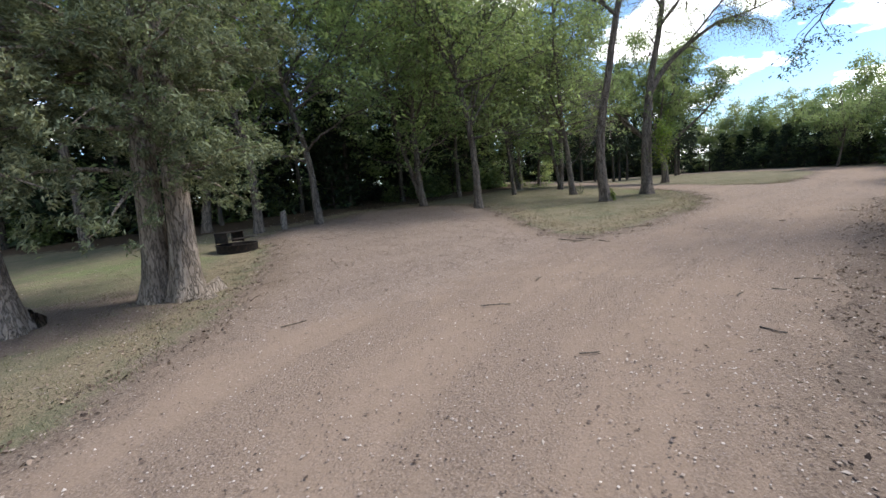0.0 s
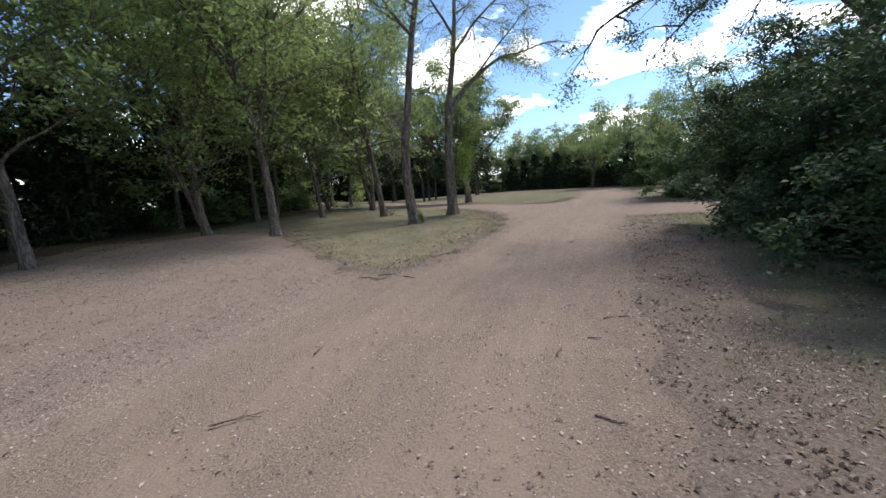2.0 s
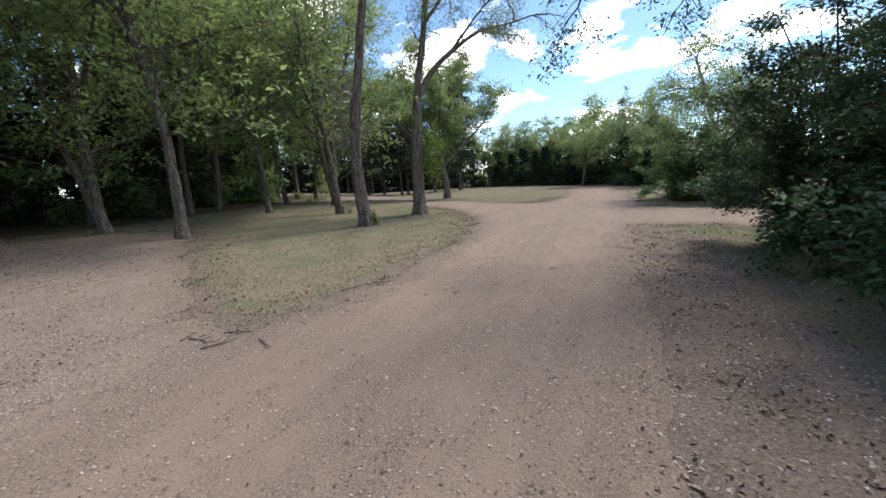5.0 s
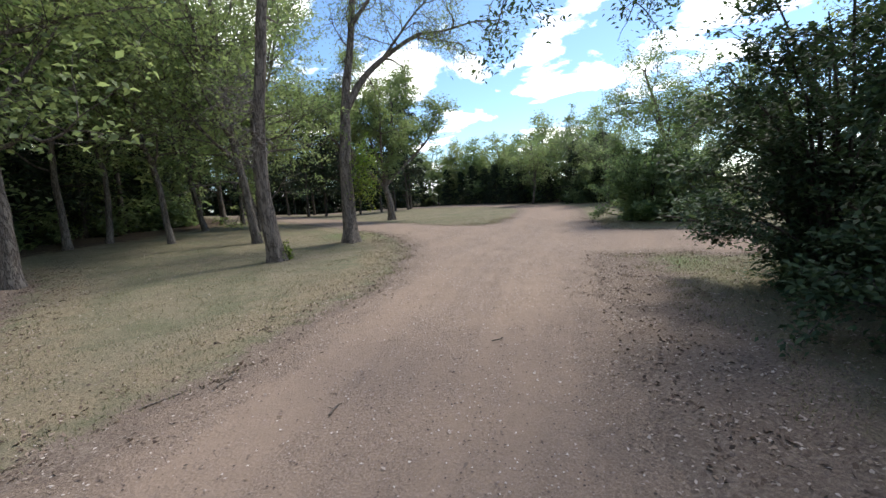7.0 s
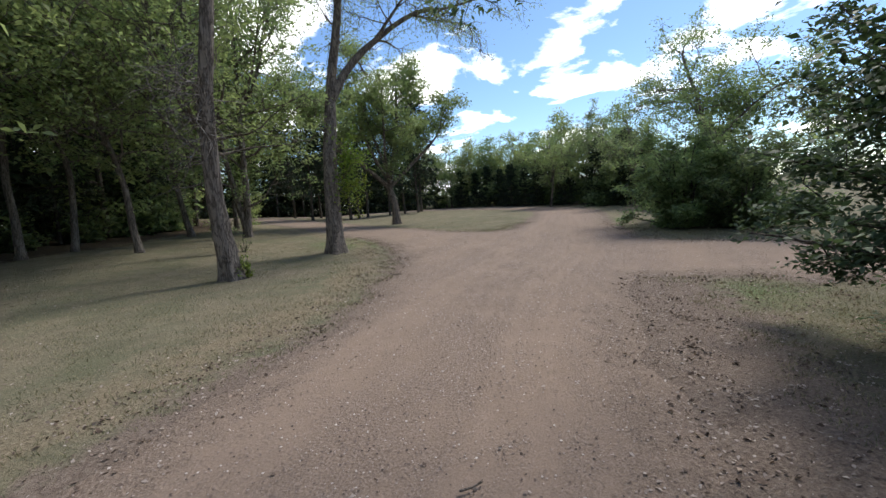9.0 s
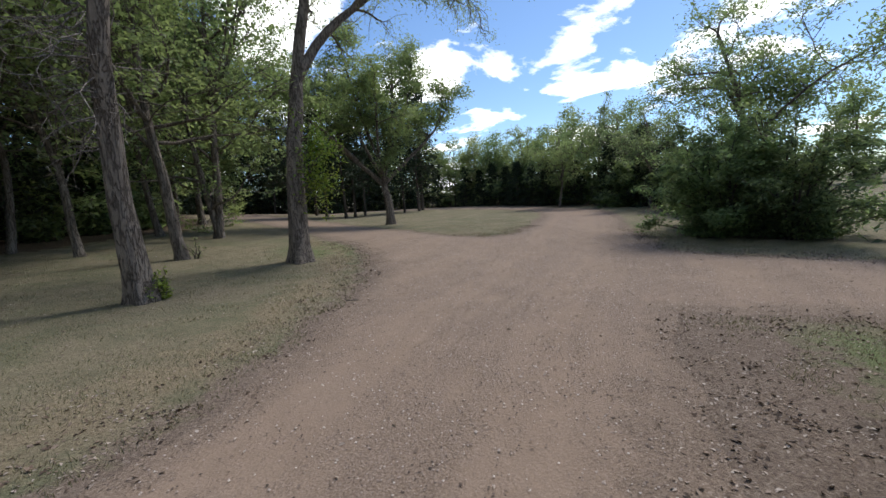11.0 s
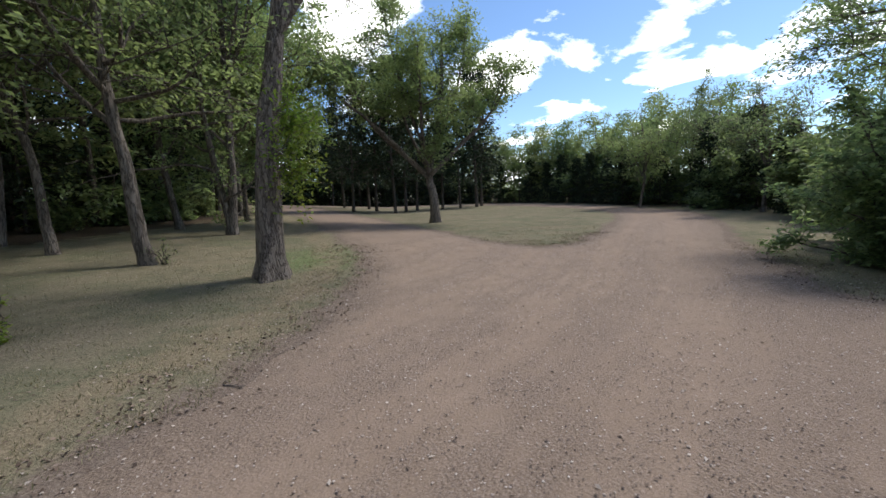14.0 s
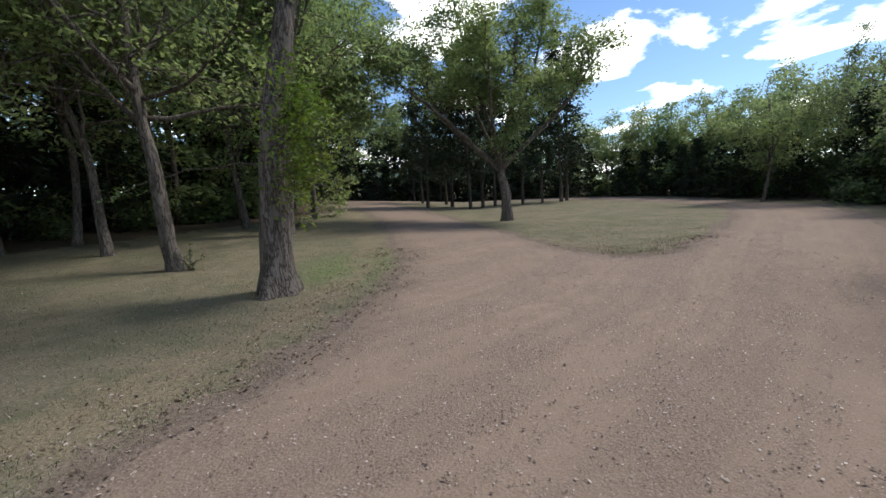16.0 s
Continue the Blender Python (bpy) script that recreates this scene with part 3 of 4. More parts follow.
# ---- the trees that stand by themselves ----
cedar = conifer("cedar_tree", "large old cedar with shredded twin trunk and drooping sprays", 3, -4.7, 5.62, 9.5, 0.27, 1.75, 2.3, LEAF_CEDAR, BARK_CEDAR, 125000, 0.08, (0.3, 0.2), 2)
cedar2 = conifer("cedar_tree", "old cedar at the edge of the grass", 4, -5.9, 4.3, 8.5, 0.25, 1.9, 2.3, LEAF_CEDAR, BARK_CEDAR, 85000, 0.082, (-1.0, 0.3))

# grey tree with bare tangled twigs on its lower trunk
tree("grey_tree", "tall grey tree with dead twigs on its lower trunk", 11, 4.15, 16.9,
     [([(0, 0, 0), (-0.1, 0, 1.2), (-0.08, -0.1, 2.6), (0.14, -0.4, 4.2), (0.42, -0.6, 6.2), (0.8, -0.7, 8.2), (1.1, -0.8, 10.8)], 0.205, 0.07),
      ([(0.43, -0.6, 6.3), (-0.3, -0.4, 7.3), (-0.9, -0.2, 9.0)], 0.07, 0.02)], BARK_GREY, LEAF_ELM, 3800, 0.10, 8, 1.9, 0.02, 0.62, 0.3, 20, 0.6, bare=0.2)
# forked tree with a long limb over the road
tree("forked_tree", "tall forked tree with thin foliage and an arching limb", 12, 6.58, 19.74,
     [([(0, 0, 0), (0.06, 0.12, 2.0), (0.25, 0.38, 3.6), (0.42, 0.55, 4.7), (0.75, 0.6, 6.6), (1.0, 0.6, 8.6), (1.2, 0.6, 11)], 0.25, 0.06),
      ([(0.36, 0.5, 4.3), (1.05, 0.55, 5.3), (1.9, 0.6, 6.1), (3.0, 0.45, 6.8), (4.2, 0.6, 7.15), (5.4, 0.4, 7.5)], 0.14, 0.02),
      ([(1.8, 0.6, 6.0), (2.6, 0.0, 7.0), (3.8, -0.5, 8.3)], 0.06, 0.015),
      ([(2.9, 0.45, 6.75), (3.9, 1.2, 7.0), (5.2, 1.5, 7.0)], 0.05, 0.012),
      ([(0.78, 0.6, 6.9), (1.8, 0, 8.2), (3.4, -0.3, 9.6)], 0.08, 0.02),
      ([(0.9, 0.6, 7.8), (-0.2, 0.2, 9.2), (-1.3, 0.4, 11)], 0.07, 0.02)], BARK_GREY, LEAF_ELM, 12000, 0.085, 14, 1.7, 0.25, 0.6, 0.17, 20, 0.75, bare=0.25, narrow=0.35, sprig=10)
# round-headed tree on the second island
tree("round_headed_tree", "spreading tree with a round bright green crown", 13, 11.7, 31.5,
     [([(0, 0, 0), (-0.1, 0, 1.3), (-0.25, 0.1, 2.3), (0.3, 0, 5.0), (0.5, 0, 7.6)], 0.26, 0.06),
      ([(-0.2, 0.1, 2.1), (-1.5, 0.4, 3.4), (-2.8, 0.7, 4.8), (-3.5, 0.8, 6.6)], 0.15, 0.03),
      ([(-0.15, 0, 2.2), (1.3, -0.3, 3.5), (2.6, -0.5, 4.8), (3.4, -0.6, 6.0)], 0.13, 0.03),
      ([(-0.2, 0, 2.3), (-0.6, -1.0, 4.2), (-0.8, -2.2, 6.4)], 0.11, 0.03),
      ([(-0.2, 0, 2.4), (-1.0, 1.2, 4.6), (-1.3, 2.3, 7.2)], 0.11, 0.03),
      ([(-1.4, 0.4, 3.4), (-2.8, -0.3, 4.6), (-4.2, -0.5, 5.8), (-4.7, -0.5, 7.3)], 0.09, 0.03),
      ([(-0.2, 0.1, 3.0), (-1.2, 0.2, 6.0), (-1.8, 0.3, 9.0)], 0.09, 0.03),
      ([(0.1, 0, 3.6), (1.2, 0.3, 5.6), (1.9, 0.5, 8.4)], 0.09, 0.03)], BARK_GREY, LEAF_LIGHT, 40000, 0.135, 12, 1.8, 0.0, 0.55, 0.2, 16, 0.5, sprig=9, limb_start=0.55)


def leafy(name, label, seed, x, y, h, r, dx=0.0, dy=0.0, leaves=9000, mat=LEAF_ELM, fork=None, start=0.36, spread_by=1.0, **more):
    rng = np.random.default_rng(seed)
    limbs = [(more.pop("line", None) or stem(h, dx, dy, 0.35, rng), r, 0.04)]
    p = np.array(limbs[0][0][2])
    for k in range(3):
        a = rng.uniform(0, 6.28)
        o = np.array([math.cos(a), math.sin(a), 0]) * rng.uniform(1.3, 2.3) * spread_by
        s = p * rng.uniform(0.62, 0.95)
        limbs.append(([s, s + o * 0.5 + (0, 0, 1.2), s + o + (0, 0, h * 0.33)], r * 0.42, 0.02))
    if fork:
        limbs.append(([(0.02, 0, 0.0), (fork * 0.4, 0.1, h * 0.14), (fork, 0.2, h * 0.4), (fork * 1.5, 0.3, h * 0.85)], r * 0.9, 0.04))
    return tree(name, label, seed, x, y, limbs, more.pop("bark", BARK_GREY), mat, leaves, more.pop("leaf", 0.125), more.pop("boughs", 12), more.pop("reach", 2.9), start=start, lift=more.pop("lift", 0.03), clump=more.pop("clump", 0.16), sprig=more.pop("sprig", 9), **more)


leafy("elm_tree", "slim grey elm at the corner of the gravel pad", 21, -0.6, 16.6, 9.8, 0.17, -0.8, 0.5, 13500, LEAF_LIGHT, start=0.3, leaf=0.16, spread_by=1.5, reach=3.7, boughs=15, sprig=10)
leafy("twin_stemmed_tree", "twin-stemmed tree at the back of the gravel pad", 22, -3.15, 19.1, 10, 0.165, 0.2, 0.4, 13500, LEAF_LIGHT, start=0.3, leaf=0.16, fork=-1.0, spread_by=1.5, reach=3.7, boughs=15, sprig=10)
leafy("leaning_tree", "slim leaning tree at the wood's edge", 23, -6.0, 14.2, 9.2, 0.15, -1.35, 0.3, 12000, LEAF_LIGHT, leaf=0.155, start=0.32, spread_by=1.4, reach=3.5, boughs=15, sprig=10)
leafy("leaning_tree", "grey leaning tree beside the wooden post", 24, -7.4, 12.7, 9, 0.16, -1.0, 0.3, 11500, LEAF_LIGHT, leaf=0.15, start=0.34, spread_by=1.3, reach=3.3, boughs=14, sprig=10)
leafy("elm_tree", "slim crooked tree in the shade", 25, 1.08, 23.5, 8.6, 0.125, -1.2, 0.2, 10500, LEAF_LIGHT, leaf=0.16, start=0.36, spread_by=1.4, reach=3.4, boughs=14)
leafy("elm_tree", "grey tree on the grass beside the road", 26, 3.82, 21.7, 9.3, 0.165, leaves=15000, leaf=0.12, start=0.38, spread_by=1.3, reach=3.3, boughs=14, line=[(0, 0, 0), (-0.2, 0.05, 2.0), (-0.42, 0.12, 4.2), (-0.5, 0.3, 7.0), (-0.6, 0.3, 9.5)])
leafy("elm_tree", "upright dark-barked tree at the wood's edge", 27, 4.05, 27.2, 12.2, 0.18, 0.4, 0.3, 24000, start=0.3, fork=-0.7, reach=3.8, boughs=15)
leafy("elm_tree", "slim pale-barked tree in the shade of the wood", 28, 1.65, 29.5, 9.5, 0.15, -0.8, 0.2, 8500, LEAF_ELM, leaf=0.17, spread_by=1.3, reach=3.3)
leafy("elm_tree", "slim tree in the shade of the wood", 29, -1.9, 23.8, 9.5, 0.13, 0.3, 0.2, 8500, LEAF_ELM, leaf=0.17, spread_by=1.3, reach=3.3)
leafy("elm_tree", "slim tree in the shade of the wood", 30, -1.1, 25.2, 9.5, 0.12, -0.4, 0.2, 8500, LEAF_LIGHT, leaf=0.17, spread_by=1.3, reach=3.3)
leafy("elm_tree", "dark-trunked tree behind the cedars", 31, -12.8, 12.0, 9.5, 0.16, -0.5, 0.2, 8000, LEAF_WOOD)
leafy("elm_tree", "dark-trunked tree behind the fire ring", 32, -9.8, 13.6, 9.5, 0.17, 0.4, 0.2, 8000, LEAF_WOOD)
leafy("small_tree", "small bright green tree at the end of the road", 33, 24.4, 34.3, 4.7, 0.085, 0.3, 0, 8000, LEAF_LIGHT, leaf=0.12, start=0.3, reach=1.5)

leafy("bright_tree", "low leafy bright green tree beside the branch road", 34, 3.3, 32.6, 6.8, 0.13, 0.5, -0.3, 14000, LEAF_LIGHT, start=0.12, reach=2.4, leaf=0.16)
leafy("tall_tree", "tall leafy tree over the branch road", 35, 2.2, 36.3, 12, 0.2, 0.5, -0.3, 12000, LEAF_ELM, start=0.25, leaf=0.2, reach=3.4)

# ---- the row of conifers on the second island ----
pines = [conifer("pine_tree", "dark conifer with a bare straight trunk", 40 + k, 8.0, 41.4, 9.8, 0.15, 2.2, 2.0, LEAF_PINE, BARK_DARK, 3600, 0.27, (0.2, 0.1), group="row of conifers") for k in range(1)]
for k, (px, py) in enumerate([(9.6, 42.8), (9.2, 47), (10.7, 40.6), (11.6, 42), (12.5, 42.8), (14.4, 42.9), (15.8, 43.2), (17.3, 44), (18.1, 45.4), (5.9, 58.5), (8.7, 59.5), (7.2, 50)]):
    place(pines[0], px, py, 77 * k, 0.9 + 0.06 * ((k * 5) % 6) if px > 11 else 1.05)

# ---- the wood: shared forms, set out in uneven rows ----
rng = np.random.default_rng(7)
forms = [leafy("woodland_tree", "woodland tree with a leafy crown", 50 + k, -17 - 4.5 * k, 24 + 3 * k, 11 + 0.8 * k, 0.15, 0.5, 0.3, 5200, (LEAF_ELM, LEAF_LIGHT, LEAF_WOOD)[k], start=0.3, leaf=0.25, clump=0.26, sprig=4, boughs=8, group="trees of the wood", bark=BARK_DARK) for k in range(3)]
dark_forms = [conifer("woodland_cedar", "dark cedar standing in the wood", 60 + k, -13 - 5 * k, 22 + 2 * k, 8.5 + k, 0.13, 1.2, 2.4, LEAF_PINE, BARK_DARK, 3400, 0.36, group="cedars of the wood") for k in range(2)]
under = shrub("undergrowth_bush", "leafy undergrowth bush at the wood's edge", 70, -20, 17, 1.3, 1.2, 1.7, LEAF_WOOD, 1000, 0.24, 8, "undergrowth", clump=0.22, twigs=4)
WOOD_LINE = [(-24, 12.5), (-17, 13.3), (-12, 15.5), (-9, 17.2), (-6.8, 20), (-4.3, 23), (-2.8, 27), (-0.6, 31), (0.6, 36), (0.2, 42), (-2.2, 48), (-2.5, 54), (1, 59), (8, 61), (15, 60), (20.5, 56), (24, 50),
    (25.6, 44), (26.5, 38), (27.5, 34)]
line = smooth_line(WOOD_LINE, 120)
step = np.concatenate([[0], np.cumsum(np.linalg.norm(np.diff(line, axis=0), axis=1))])
tangent = np.gradient(line, axis=0)
tangent /= np.linalg.norm(tangent, axis=1)[:, None]
outward = np.stack([-tangent[:, 1], tangent[:, 0]], 1)


def along_wood(s):
    return np.array([np.interp(s, step, line[:, 0]), np.interp(s, step, line[:, 1])]), np.array([np.interp(s, step, outward[:, 0]), np.interp(s, step, outward[:, 1])])


for row, (gap, depth) in enumerate([(3.2, 0.6), (3.6, 3.8)]):
    s = rng.uniform(0, 2)
    while s < step[-1]:
        p, o = along_wood(s)
        p = p + o * (depth + rng.uniform(-1, 1))
        if row and p[1] < 28:
            s += gap
            continue
        dark = rng.uniform() < (0.35 if row else 0.12)
        ob = dark_forms[rng.integers(0, 2)] if dark else forms[rng.integers(0, 3)]
        place(ob, p[0], p[1], rng.uniform(0, 360), rng.uniform(0.85, 1.15) * (0.48 if p[0] > 17 else 0.78 if p[0] > 2 and p[1] > 52 else 1.05 if p[1] > 30 else 0.85))
        s += gap * rng.uniform(0.75, 1.3)
for row, (gap, depth) in enumerate([(2.6, 0.8), (3.4, 4.6)]):
    s = rng.uniform(0, 2)
    while s < step[-1]:
        p, o = along_wood(s)
        p = p + o * (depth + rng.uniform(-0.8, 0.8))
        place(under, p[0], p[1], rng.uniform(0, 360), rng.uniform(0.6, 1.25) * (1 + 0.35 * row))
        s += gap * rng.uniform(0.7, 1.3)

# ---- far trees beyond the road's end and on the open side ----
far_forms = [leafy("far_tree", "distant tree with a full rounded crown", 80 + k, 44 + 7 * k, 58 - 3 * k, 10 + k, 0.2, 0.3, 0.2, 4200, LEAF_ELM if k else LEAF_LIGHT, start=0.12, leaf=0.36, reach=3.0, clump=0.5, boughs=9, sprig=4, group="distant trees") for k in range(2)]
for k, (px, py, s) in enumerate([(25.0, 48.5, 0.58), (25.8, 45.4, 0.54), (26.6, 42.2, 0.54), (27.2, 39.2, 0.5), (28, 36.4, 0.47), (29.5, 33.5, 0.45), (23.6, 52.5, 0.6), (21.6, 56, 0.64), (13, 64, 0.85), (5, 63, 0.9), (-4, 58, 1.0), (18, 61, 0.75), (52, 52, 0.8), (56, 44, 0.9), (62, 36, 0.9), (66, 28, 0.9),
                               (60, 18, 0.8), (64, 8, 0.9), (60, -4, 0.9), (52, -14, 0.9), (26, -26, 0.9), (8, -22, 1.1), (-12, -17, 1.1), (-23, -2, 1.1), (-25, 6, 1.0)]):
    place(far_forms[k % 2], px, py, 50 * k, s)

# added cedars, coloured near-black to stand for the shade deep between the trees
low_cedar = conifer("far_cedar", "near-black cedar added for the wood's shaded depth, foliage down to the ground", 66, 16, 58.4, 7.5, 0.12, 0.25, 2.6, LEAF_PINE, BARK_DARK, 3000, 0.42, group="dark cedars beyond the grass")
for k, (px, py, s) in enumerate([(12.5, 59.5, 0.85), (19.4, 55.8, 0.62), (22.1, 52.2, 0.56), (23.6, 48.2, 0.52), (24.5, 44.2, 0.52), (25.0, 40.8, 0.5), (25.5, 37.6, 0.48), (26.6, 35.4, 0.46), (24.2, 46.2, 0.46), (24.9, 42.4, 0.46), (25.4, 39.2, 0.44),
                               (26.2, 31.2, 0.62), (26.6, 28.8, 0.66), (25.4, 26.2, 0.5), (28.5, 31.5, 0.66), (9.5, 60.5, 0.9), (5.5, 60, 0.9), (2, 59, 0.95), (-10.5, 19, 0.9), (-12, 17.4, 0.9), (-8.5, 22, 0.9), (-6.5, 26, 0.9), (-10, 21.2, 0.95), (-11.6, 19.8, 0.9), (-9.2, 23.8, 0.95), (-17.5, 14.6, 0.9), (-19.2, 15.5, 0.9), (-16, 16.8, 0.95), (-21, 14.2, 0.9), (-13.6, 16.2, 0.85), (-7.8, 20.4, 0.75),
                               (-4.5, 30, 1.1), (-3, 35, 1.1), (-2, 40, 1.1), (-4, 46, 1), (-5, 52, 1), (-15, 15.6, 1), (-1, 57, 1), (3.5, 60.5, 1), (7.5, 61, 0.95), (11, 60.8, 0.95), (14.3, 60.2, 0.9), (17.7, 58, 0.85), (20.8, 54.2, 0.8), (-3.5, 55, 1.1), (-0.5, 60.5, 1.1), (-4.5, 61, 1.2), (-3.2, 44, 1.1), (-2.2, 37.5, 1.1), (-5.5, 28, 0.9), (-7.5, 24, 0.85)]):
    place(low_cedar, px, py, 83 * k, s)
thicket = shrub("far_thicket", "dense thicket under the distant trees", 85, 16, 62.5, 3.2, 2.6, 5.0, LEAF_WOOD, 2600, 0.42, 12, "distant thickets", clump=0.4, twigs=5)
for k, (px, py, s) in enumerate([(22, 58, 0.8), (24.6, 51, 0.85), (25.6, 47, 0.85), (26.4, 43.8, 0.82), (27, 40.6, 0.8), (27.6, 37.8, 0.76), (29, 35, 0.72), (28.6, 31, 0.7), (9, 64, 0.9), (2, 63, 0.9), (-5, 58, 1), (5.5, 62.2, 0.95), (12.2, 62.5, 0.95), (18.6, 60, 0.85), (-1.5, 61.5, 1), (-8.5, 62, 1.3), (-9, 54, 1.3), (-3, 65, 1.2), (-6, 50, 1), (-5, 43, 1), (-5, 37, 1.2), (-7, 32, 1.3), (-9.5, 27, 1.2), (-12.5, 22, 1.25),
                               (-16, 18.8, 1.25), (-21, 17, 1.25), (-27, 14, 1.25), (28.5, 29, 0.6), (28, 25.5, 0.6), (52, 39, 0.9), (57, 33, 0.9), (60, 25, 0.8), (63, 14, 0.8), (-32, 8, 1)]):
    place(thicket, px, py, 70 * k, s)

# ---- bushes on the right of the road ----
shrub("dense_shrub", "dense dark green shrub leaning over the verge", 90, 7.2, 3.5, 2.2, 2.3, 3.5, LEAF_BUSH, 52000, 0.082, 44, "roadside shrubs")
shrub("dense_shrub", "dense dark green shrub leaning over the verge", 91, 8.7, 6.0, 2.2, 2.3, 3.7, LEAF_BUSH, 62000, 0.082, 46, "roadside shrubs")
shrub("dense_shrub", "dense dark green shrub leaning over the verge", 92, 10.45, 8.6, 2.3, 2.2, 3.6, LEAF_BUSH, 64000, 0.08, 48, "roadside shrubs")
shrub("dense_shrub", "dense shrub at the corner of the side track", 93, 12.9, 7.4, 1.5, 1.4, 2.8, LEAF_BUSH, 17000, 0.085, 24, "roadside shrubs")
shrub("dense_shrub", "dense dark green shrub beside the road", 94, 5.4, -0.2, 2.0, 2.1, 3.5, LEAF_BUSH, 20000, 0.1, 30, "roadside shrubs")
shrub("broad_shrub", "broad rounded shrub beyond the side track", 95, 16.6, 17.0, 1.6, 1.6, 2.8, LEAF_ELM, 24000, 0.105, 36, "roadside shrubs")
shrub("broad_shrub", "broad rounded shrub beyond the side track", 96, 17.4, 15.7, 1.9, 1.8, 3.0, LEAF_WOOD, 20000, 0.11, 32, "roadside shrubs")
shrub("broad_shrub", "shrub standing back from the road", 97, 19.4, 18.6, 2.0, 2.0, 2.8, LEAF_ELM, 12000, 0.15, 24, "roadside shrubs", clump=0.13)
shrub("broad_shrub", "shrub standing back from the road", 98, 23.0, 22.2, 1.9, 1.9, 2.7, LEAF_ELM, 10000, 0.2, 24, "roadside shrubs", clump=0.17)
shrub("broad_shrub", "shrub standing back from the road", 99, 25.2, 24.8, 2.0, 1.9, 2.9, LEAF_ELM, 8000, 0.25, 24, "roadside shrubs", clump=0.2)
shrub("broad_shrub", "dark shrub near the road's end", 100, 26.2, 29.8, 1.9, 1.8, 2.6, LEAF_WOOD, 7000, 0.22, 18, "roadside shrubs", clump=0.2)

# trees that rise behind those bushes
tree("overhanging_tree", "dark-limbed tree with fine twigs over the road", 110, 11.1, 7.2,
     [([(0, 0, 0), (-0.1, 0, 2.5), (-0.1, 0.1, 4.2), (0.3, 0.3, 6.0), (0.6, 0.3, 9.0)], 0.24, 0.06),
      ([(-0.1, 0.1, 4.0), (-0.8, 0.7, 5.0), (-1.6, 1.5, 5.5), (-2.6, 2.5, 5.4), (-3.5, 3.3, 4.9)], 0.14, 0.02),
      ([(-0.1, 0.1, 4.6), (-0.7, 0.8, 6.0), (-1.5, 1.6, 7.2), (-2.6, 2.6, 7.8)], 0.11, 0.02),
      ([(-0.1, 0.1, 4.2), (-0.6, 1.3, 5.2), (-1.1, 2.4, 5.3), (-1.5, 3.2, 4.8)], 0.09, 0.02),
      ([(0.0, 0.2, 5.0), (0.8, 0.5, 6.8), (1.8, 0.8, 8.6)], 0.09, 0.02)], BARK_DARK, LEAF_BUSH, 13000, 0.085, 9, 1.6, 0.22, 0.6, 0.13, 12, 0.4, bare=0.4, narrow=0.4)
leafy("feathery_tree", "feathery grey-green tree behind the shrubs", 111, 18.9, 17.6, 5.6, 0.12, -0.5, 0.4, 17000, LEAF_ELM, leaf=0.11, start=0.22, narrow=0.42, reach=2.0)
leafy("feathery_tree", "feathery grey-green tree behind the shrubs", 112, 13.4, 7.9, 6.9, 0.12, 0.3, 0.4, 11000, LEAF_ELM, leaf=0.10, start=0.25, narrow=0.45)
leafy("feathery_tree", "feathery tree along the road's far side", 113, 25.3, 27.3, 4.7, 0.1, 0.3, 0.4, 6500, LEAF_WOOD, leaf=0.11, start=0.2, reach=1.4)
leafy("feathery_tree", "tree along the road's far side", 114, 27.3, 31.8, 5.2, 0.11, 0.3, 0.4, 5500, LEAF_WOOD, leaf=0.12, start=0.2, reach=1.5)


# ---- things on the ground ----
def part(name, bm, mat, parent, label="", smooth=False):
    me = bpy.data.meshes.new(name)
    bm.to_mesh(me)
    bm.free()
    me.materials.append(mat)
    if smooth:
        me.polygons.foreach_set("use_smooth", np.ones(len(me.polygons), bool))
    ob = new(name, me)
    ob.parent = parent
    return tagged(ob, label)


def box(bm, x, y, z, sx, sy, sz, turn=None):
    m = Matrix.Translation((x, y, z)) @ (turn or Matrix()) @ Matrix.Diagonal((sx, sy, sz, 1))
    return bmesh.ops.create_cube(bm, size=1, matrix=m)["verts"]


